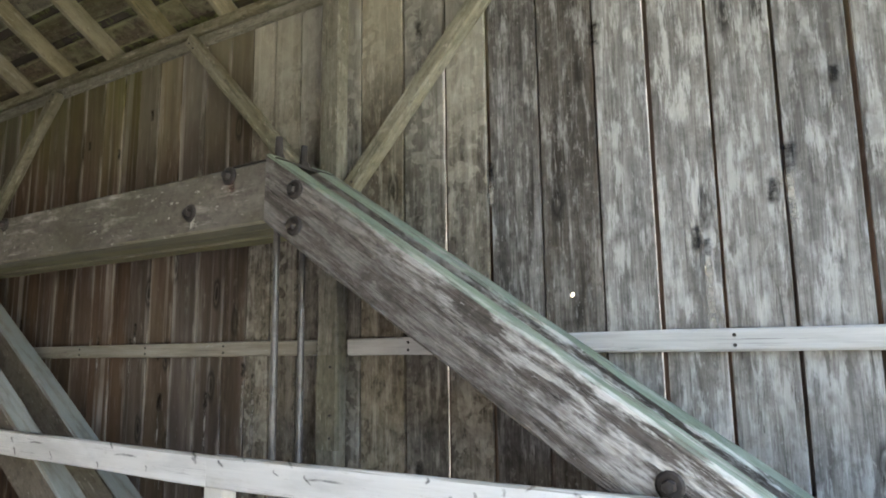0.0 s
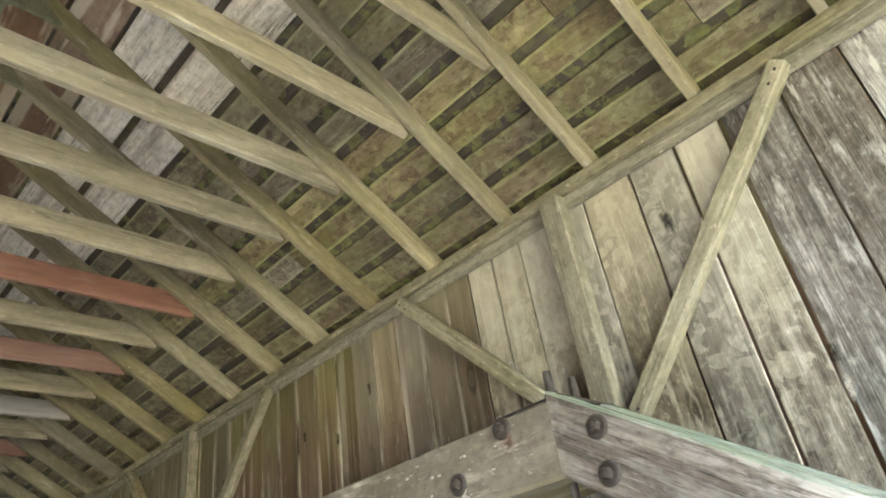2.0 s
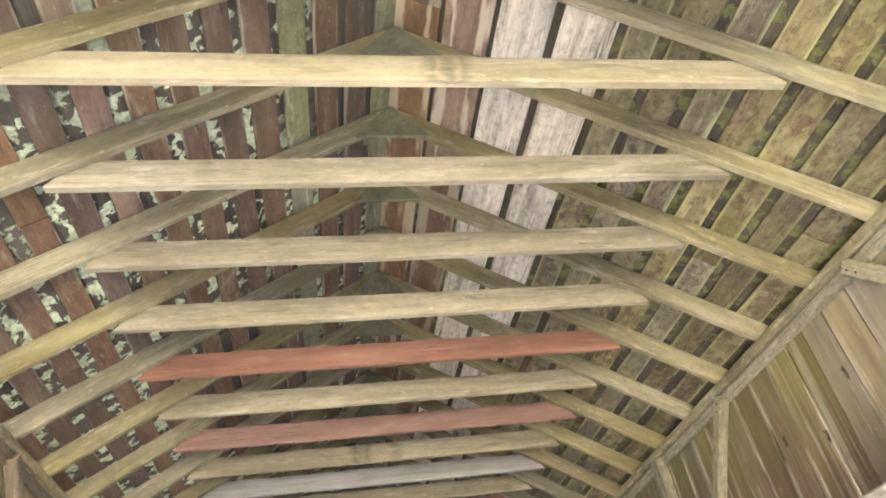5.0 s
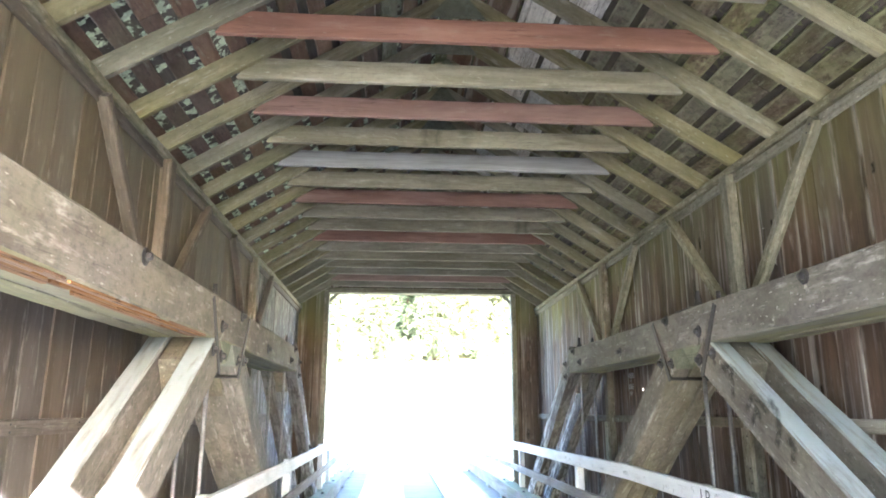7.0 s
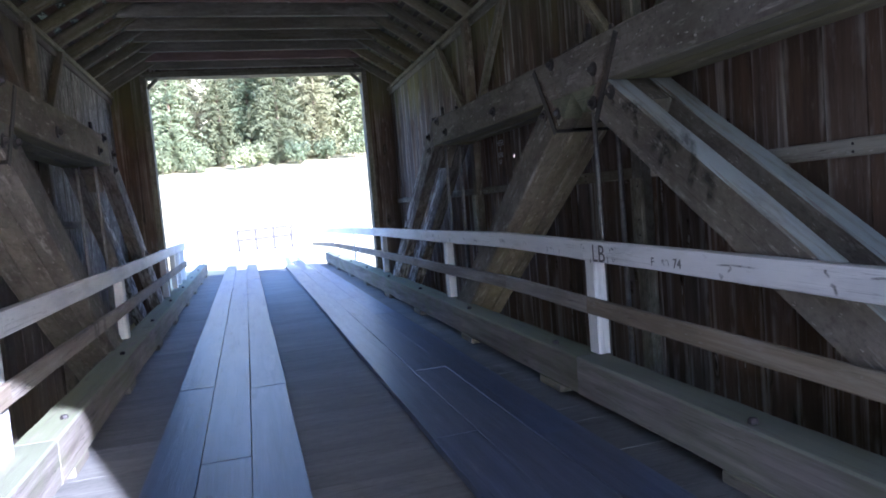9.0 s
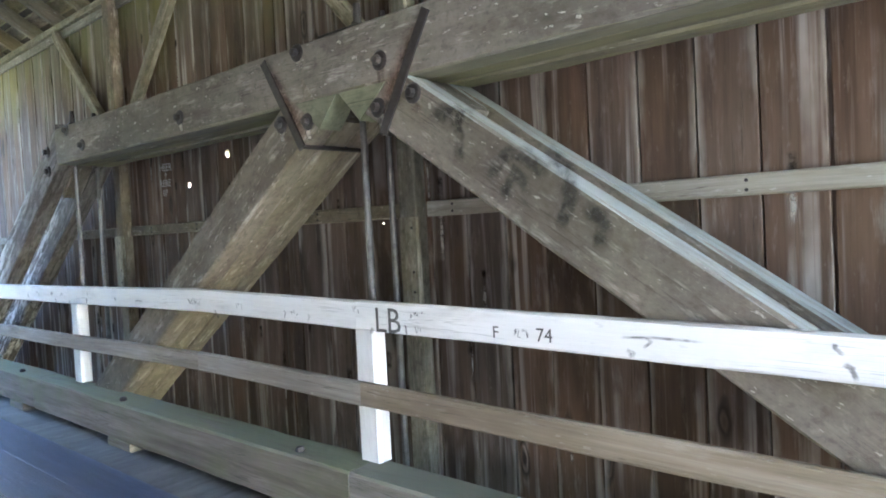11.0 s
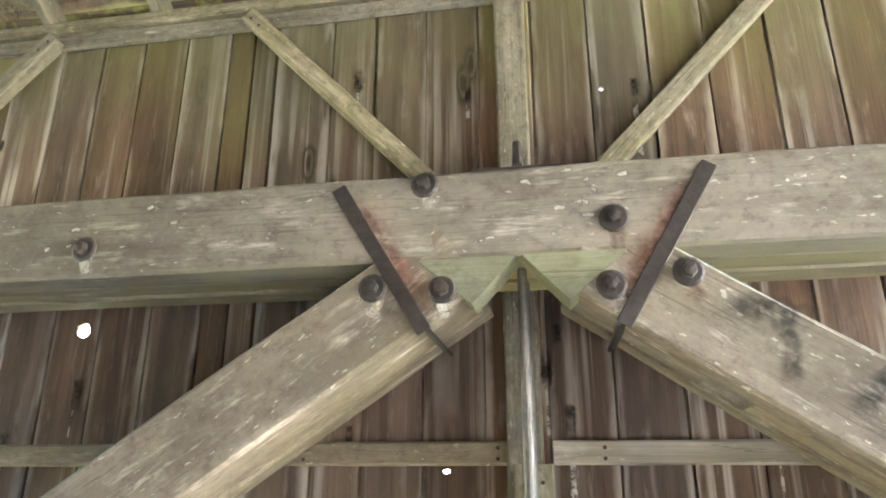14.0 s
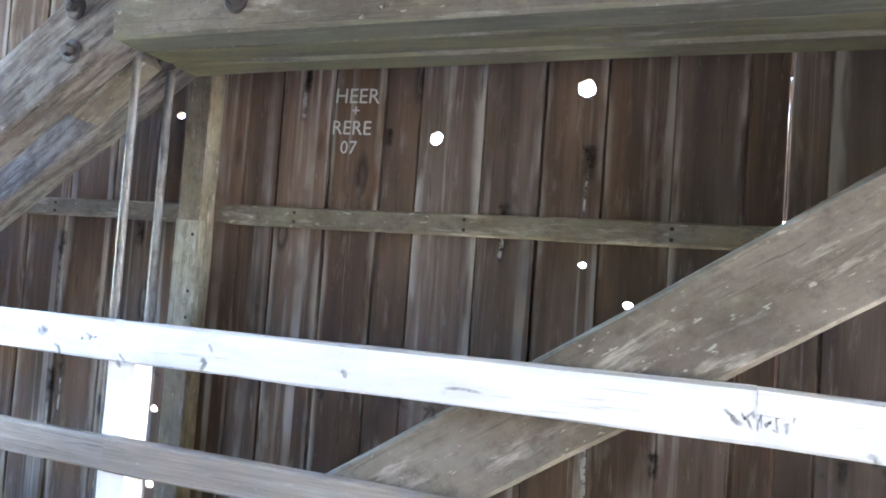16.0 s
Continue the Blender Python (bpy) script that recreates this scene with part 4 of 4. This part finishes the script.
xs = [-1500, -700, -400, -300, -240, -200, -170, -140, -125, -110, -100, -90, -80, -70, -60, -50, -42, -34, -27, -22, -18, -15, -13.6, -12, -10.6, -8, -6, -4, -1.4, 0.2, 1.6, 3, 6, 12, 25, 50, 100, 200, 500, 1500]
ys = [-1500, -600, -290, -180, -120, -90, -70, -50, -35, -22, -14, -8, -5, -2.5, 0, 2.5, 5, 8, 14, 22, 35, 50, 70, 90, 120, 180, 290, 600, 1500]
verts = [(x, y, ground_z(x, y)) for x in xs for y in ys]
ny = len(ys)
faces = [(i * ny + j, (i + 1) * ny + j, (i + 1) * ny + j + 1, i * ny + j + 1) for i in range(len(xs) - 1) for j in range(ny - 1)]
ground = mesh_from("ground", verts, faces)
ground.materials.append(M_GRASS)
ground.polygons.foreach_set("use_smooth", [True] * len(faces))
tagged(new("ground", ground), "sunlit dry grass field rising to the woods", "field", kind="structure")


def conifer(height, seed):
    """A fir: tapered trunk, whorls of drooping boughs, each a fan of small needle sprays."""
    r = random.Random(seed)
    verts, faces = [], []
    z = height * 0.04
    while z < height * 0.985:
        t = z / height
        reach = height * 0.19 * (1 - t) ** 0.8 * r.uniform(0.75, 1.15) + 0.15
        count = 7 if t < 0.7 else 5
        a0 = r.uniform(0, 6.28)
        for b in range(count):
            if r.random() < 0.12:
                continue
            a = a0 + b * 6.283 / count + r.uniform(-0.25, 0.25)
            le = reach * r.uniform(0.65, 1.15)
            dx, dy = math.cos(a), math.sin(a)
            steps = max(3, int(le / 0.5))
            for k in range(steps):
                u = (k + 0.6) / steps
                px, py = dx * le * u, dy * le * u
                pz = z + 0.10 * le * math.sin(u * 2.2) - 0.42 * le * u * u + r.uniform(-0.1, 0.1)
                w = 0.2 + 0.13 * le * (1 - u * 0.7)
                for side in (-1, 1):
                    for lead in (-0.08, 0.1, 0.28, 0.46):
                        v = w * r.uniform(0.5, 1.25)
                        ox, oy = px + dx * lead * 0.8, py + dy * lead * 0.8
                        sx, sy = -dy * side, dx * side
                        q = len(verts)
                        verts += [(ox - dx * 0.08, oy - dy * 0.08, pz + 0.03), (ox + dx * 0.08, oy + dy * 0.08, pz - 0.06),
                                  (ox + sx * v + dx * 0.25 * r.random(), oy + sy * v + dy * 0.25 * r.random(), pz - v * r.uniform(0.5, 1.6))]
                        faces.append((q, q + 1, q + 2))
        z += height * 0.018 * r.uniform(0.8, 1.3)
    return mesh_from("crown", verts, faces)


def trunk_mesh(height, radius, seed):
    r = random.Random(seed)
    verts, faces = [], []
    for i in range(7):
        t = i / 6
        ox, oy = r.uniform(-0.05, 0.05) * t, r.uniform(-0.05, 0.05) * t
        for k in range(7):
            a = 6.283 * k / 7
            rr = radius * (1 - 0.93 * t) * (1.35 if i == 0 else 1)
            verts.append((ox + rr * math.cos(a), oy + rr * math.sin(a), -0.4 + t * (height + 0.3)))
    for i in range(6):
        for k in range(7):
            a, b = i * 7 + k, i * 7 + (k + 1) % 7
            faces.append((a, b, b + 7, a + 7))
    return mesh_from("trunk", verts, faces)


def bush_mesh(width, height, seed, count=900):
    r = random.Random(seed)
    verts, faces = [], []
    lumps = [(r.uniform(-0.5, 0.5) * width, r.uniform(-0.5, 0.5) * width, r.uniform(0.25, 0.7) * height, r.uniform(0.25, 0.45)) for _ in range(9)]
    for _ in range(count):
        lx, ly, lz, s = r.choice(lumps)
        d = Vector((r.gauss(0, 1), r.gauss(0, 1), r.gauss(0, 1))).normalized() * r.uniform(0.6, 1.05)
        p = Vector((lx + d.x * s * width, ly + d.y * s * width, max(0.05, lz + d.z * s * height)))
        u = Vector((r.gauss(0, 1), r.gauss(0, 1), r.gauss(0, 1))).normalized()
        v = u.cross(d).normalized()
        e = r.uniform(0.10, 0.24)
        q = len(verts)
        verts += [tuple(p - u * e), tuple(p + v * e * 0.6), tuple(p + u * e), tuple(p - v * e * 0.6)]
        faces.append((q, q + 1, q + 2, q + 3))
    return mesh_from("foliage", verts, faces)


firs = []
for k, h in enumerate((27, 31, 24, 29, 20)):
    t = thing("fir_tree", "tall dark green fir at the edge of the field", "tree", "firs beyond the field")
    piece("trunk", trunk_mesh(h, 0.34, k), M_BARK, t, Matrix(), "brown bark")
    piece("crown", conifer(h, k), M_LEAF if k != 2 else M_LEAF_LIGHT, t, Matrix(), "drooping needle boughs")
    firs.append(t)
tr = random.Random(77)
spots = []
for row, (x, step) in enumerate(((-100, 6.5), (-108, 5.5), (-118, 5.5), (-130, 6.0))):
    y = -62 - row * 3 + tr.uniform(0, 3)
    while y < 66 + row * 3:
        spots.append((x + tr.uniform(-3, 3) + 0.05 * y, y + tr.uniform(-1.4, 1.4)))
        y += step
used = set()
for i, (x, y) in enumerate(spots):
    k = tr.choice((0, 1, 3, 0, 2, 4, 1))
    m = pose(x, y, ground_z(x, y) - 0.2, 0, 0, tr.uniform(0, 360))
    if k in used:
        copy_thing(firs[k], m)
    else:
        firs[k].matrix_basis = m
        used.add(k)
bushes = []
for k in range(3):
    t = thing("bush", "bright green leafy bush at the foot of the firs", "bush", "bushes beyond the field")
    piece("stem", trunk_mesh(1.6, 0.12, k + 30), M_BARK, t, Matrix(), "brown stem")
    piece("foliage", bush_mesh(2.4, 3.6, k), M_LEAF_LIGHT, t, Matrix())
    bushes.append(t)
for i in range(30):
    x, y = -95 + tr.uniform(-2.5, 2.5), -58 + i * 4.1 + tr.uniform(-1.2, 1.2)
    m = pose(x, y, ground_z(x, y) - 0.15, 0, 0, tr.uniform(0, 360))
    if i < 3:
        bushes[i].matrix_basis = m
    else:
        copy_thing(bushes[i % 3], m)

# far gate across the lane
gate = thing("field_gate", "dark metal gate across the lane in the field", "gate")
gx, gy = -36.0, 0.75
gz = ground_z(gx, gy)
for k in range(4):
    timber("gate_post", (gx, gy - 1.3 + k * 0.85, gz - 0.3), (gx, gy - 1.3 + k * 0.85, gz + 1.0), 0.11, 0.11, M_IRON, gate, (1, 0, 0))
for z in (1.0, 0.55):
    timber("gate_rail", (gx + 0.08, gy - 1.4, gz + z), (gx + 0.08, gy + 1.35, gz + z + 0.06), 0.04, 0.1, M_IRON, gate)

# soft stains that lie on the timber faces


def film(name, col, strength):
    """A thin stain that fades to its edges."""
    mat, nt, bsdf, links = node_material(name)
    fade = nt.nodes.new("ShaderNodeAttribute")
    fade.attribute_name = "fade"
    tc = nt.nodes.new("ShaderNodeTexCoord")
    n1 = noise_tex(nt, tc.outputs["Object"], 22, 6, 0.7)
    m = math_node(nt, "MULTIPLY", fade.outputs["Fac"], ramp(nt, n1, [(0.32, (0.1, 0.1, 0.1)), (0.58, (1, 1, 1))]))
    links.new(math_node(nt, "MULTIPLY", m, strength, True), bsdf.inputs["Alpha"])
    bsdf.inputs["Base Color"].default_value = (*col, 1)
    bsdf.inputs["Roughness"].default_value = 0.9
    return mat


M_SOOT = film("soot_film", (0.03, 0.026, 0.022), 0.62)
M_RUST_FILM = film("rust_film", (0.20, 0.085, 0.055), 0.6)
M_INK_FILM = film("ink_film", (0.06, 0.055, 0.05), 0.65)
M_KNOT = film("knot_film", (0.018, 0.013, 0.010), 0.85)
M_RESIN = film("resin_film", (0.46, 0.43, 0.38), 0.7)
M_LIME_FILM = film("lime_film", (0.60, 0.57, 0.50), 0.65)


def ribbon(name, points, width, material, parent, y, seed=0):
    """A soft-edged band along points (x, z) on the upright face at y."""
    r = random.Random(seed)
    pts = []
    for (xa, za), (xb, zb) in zip(points, points[1:]):
        pts += [(xa + (xb - xa) * k / 5, za + (zb - za) * k / 5) for k in range(5)]
    pts.append(points[-1])
    verts, fade, faces = [], [], []
    for i, (x, z) in enumerate(pts):
        x2, z2 = pts[min(i + 1, len(pts) - 1)]
        x1, z1 = pts[max(i - 1, 0)]
        d = Vector((x2 - x1, z2 - z1)).normalized()
        end = min(1.0, min(i, len(pts) - 1 - i) / 2.0)
        for k in (-1, -0.4, 0.4, 1):
            w = k * width * r.uniform(0.75, 1.2)
            verts.append((x - d.y * w, y, z + d.x * w))
            fade.append((1.0 if abs(k) < 0.5 else 0.0) * end)
    for i in range(len(pts) - 1):
        for k in range(3):
            a = i * 4 + k
            faces.append((a, a + 1, a + 5, a + 4))
    me = mesh_from(name, verts, faces)
    at = me.attributes.new("fade", "FLOAT", "POINT")
    at.data.foreach_set("value", fade)
    ob = piece(name, me, material, parent, Matrix())
    return ob


# ---- writing on the timber ----


def lettering(name, text, x, y, z, size, material, parent, lean=0.0):
    """Letters that lie on an upright face and read along X."""
    cu = bpy.data.curves.new(name, "FONT")
    cu.body, cu.size, cu.extrude, cu.resolution_u = text, size, 0.0006, 2
    tmp = bpy.data.objects.new(name, cu)
    scene.collection.objects.link(tmp)
    bpy.context.view_layer.update()
    me = bpy.data.meshes.new_from_object(tmp.evaluated_get(bpy.context.evaluated_depsgraph_get()))
    bpy.data.objects.remove(tmp)
    me.materials.clear()
    me.materials.append(material)
    return piece(name, me, material, parent, pose(x, y, z, 90, lean, 0))


chalk = thing("chalk_writing", "white chalk names and year written on the wall boards", "writing")
wy = WALL[1] - 0.0045
for text, z, size in (("HEER", 1.925, 0.088), ("+", 1.868, 0.07), ("RERE", 1.795, 0.083), ("07", 1.714, 0.078)):
    lettering("chalk_line", text, {"HEER": -8.985, "+": -8.905, "RERE": -8.99, "07": -8.945}[text], wy, z, size, M_CHALK, chalk, 1.5)
ink = thing("marker_writing", "black marker initials and numbers on the white rail", "writing")
ry = RAIL[1] - 0.0042
for text, x, z, size in (("LB", -5.78, 0.868, 0.165), ("74", -4.895, 0.885, 0.075), ("F", -5.10, 0.885, 0.07)):
    lettering("marker_line", text, x, ry, z, size, M_INK, ink)


def scrawl(parent, x, z, width, height, count, seed):
    """Writing that cannot be read: faint strokes of its size and colour."""
    r = random.Random(seed)
    for i in range(count):
        bx = x + width * (i + 0.5) / count
        dx = width / count
        pts = [(bx + r.uniform(-0.5, 0.5) * dx, z + r.uniform(0, 1) * height) for _ in range(r.choice((3, 4)))]
        ribbon("stroke", pts, r.uniform(0.003, 0.0055), M_INK_FILM, parent, RAIL[1] - 0.0045, seed + i)


for x, z, w, h, n in ((-5.00, 0.888, 0.08, 0.055, 4), (-7.44, 0.925, 0.13, 0.05, 7), (-6.93, 0.925, 0.07, 0.04, 4), (-6.42, 0.915, 0.07, 0.03, 3), (-5.93, 0.945, 0.05, 0.04, 3), (-5.55, 0.94, 0.08, 0.035, 4), (-5.53, 0.872, 0.05, 0.035, 3), (-9.55, 0.93, 0.09, 0.03, 4)):
    scrawl(ink, x, z, w, h, n, int(-x * 31))
for x, z, w in ((-4.55, 0.925, 0.30), (-3.7, 0.93, 0.14), (-2.9, 0.915, 0.2), (-8.2, 0.93, 0.12), (-1.6, 0.90, 0.22)):
    ribbon("weather_check", [(x, z), (x + w * 0.4, z + 0.006), (x + w, z + 0.002)], 0.006, M_INK_FILM, ink, RAIL[1] - 0.0045, 3)
pr = random.Random(21)
for _ in range(60):
    x, z = pr.uniform(-10.5, 1.5), pr.uniform(0.87, 0.98)
    ribbon("paint_chip", [(x, z), (x + pr.uniform(-0.01, 0.03), z - 0.012), (x + pr.uniform(-0.01, 0.04), z - pr.uniform(0.02, 0.05))], pr.uniform(0.004, 0.012), M_INK_FILM, ink, RAIL[1] - 0.0045, int(-x * 40) + 500)

smear = thing("soot_smears", "faint dark smears across the face of a truss diagonal", "stain")
fy = FACE[1] - 0.0075
for k, (pts, w) in enumerate((([(-5.44, 1.83), (-5.33, 1.82), (-5.18, 1.78)], 0.035), ([(-5.31, 1.84), (-5.27, 1.72), (-5.28, 1.60)], 0.03),
                              ([(-5.14, 1.52), (-5.03, 1.62), (-4.94, 1.60), (-4.85, 1.50)], 0.03), ([(-5.08, 1.42), (-5.0, 1.55), (-4.93, 1.44)], 0.025),
                              ([(-4.86, 1.62), (-4.76, 1.52), (-4.75, 1.42), (-4.82, 1.30)], 0.032), ([(-4.70, 1.40), (-4.62, 1.32), (-4.66, 1.22)], 0.03))):
    ribbon("smear", pts, w * 1.3, M_SOOT, smear, fy, k)
bleed = thing("iron_stains", "rust and lime streaks under the bolts and straps", "stain")
for e in (-1, 1):
    ribbon("rust_streak", [(NODE_X + e * 0.565, 2.26), (NODE_X + e * 0.42, 2.03), (NODE_X + e * 0.27, 1.80)], 0.06, M_RUST_FILM, bleed, fy, 20 + e)
sr = random.Random(8)
for bx, bz in ((-6.323, 2.278), (-5.721, 2.121), (-5.746, 1.908), (-5.521, 1.938), (-6.264, 1.916), (-6.49, 1.93), (-4.332, 2.272), (-7.55, 2.122), (-2.188, 2.281), (-2.473, 2.127)):
    ribbon("bolt_streak", [(bx + 0.01, bz + 0.02), (bx + sr.uniform(0.0, 0.03), bz - 0.05), (bx + sr.uniform(0.0, 0.04), bz - sr.uniform(0.09, 0.13))], 0.03, M_RUST_FILM if sr.random() < 0.4 else M_LIME_FILM, bleed, fy, int(-bx * 13))
for _ in range(90):
    bx, bz = sr.uniform(-9.3, -2.2), sr.uniform(2.05, 2.29)
    le = sr.uniform(0.012, 0.055)
    ribbon("lime_spot", [(bx, bz), (bx + le * 0.5, bz + sr.uniform(-0.01, 0.01)), (bx + le, bz + sr.uniform(-0.012, 0.012))], sr.uniform(0.005, 0.013), M_LIME_FILM, bleed, fy, int(-bx * 31))

# knots in the wall boards, some with a pale run of resin below
knots = thing("board_knots", "dark knots and pale resin runs on the wall boards", "knots")
kr = random.Random(40)
for x0, x1, count in ((-10.6, -6.2, 34), (-6.2, -1.8, 34), (-1.8, 2.1, 30)):
    for _ in range(count):
        kx, kz, ks = kr.uniform(x0, x1), kr.uniform(0.1, 3.3), kr.uniform(0.5, 1.0)
        ky = WALL[1] - 0.0065
        ribbon("knot", [(kx, kz + 0.075 * ks), (kx + 0.004, kz + 0.01), (kx, kz - 0.075 * ks)], 0.034 * ks, M_KNOT, knots, ky, int(kz * 90))
        if kr.random() < 0.7:
            drop = kr.uniform(0.12, 0.5)
            ribbon("resin_run", [(kx, kz - 0.05 * ks), (kx + kr.uniform(-0.006, 0.006), kz - drop * 0.5), (kx + kr.uniform(-0.008, 0.008), kz - drop)], kr.uniform(0.008, 0.022), M_RESIN, knots, ky - 0.0006, int(kz * 70))
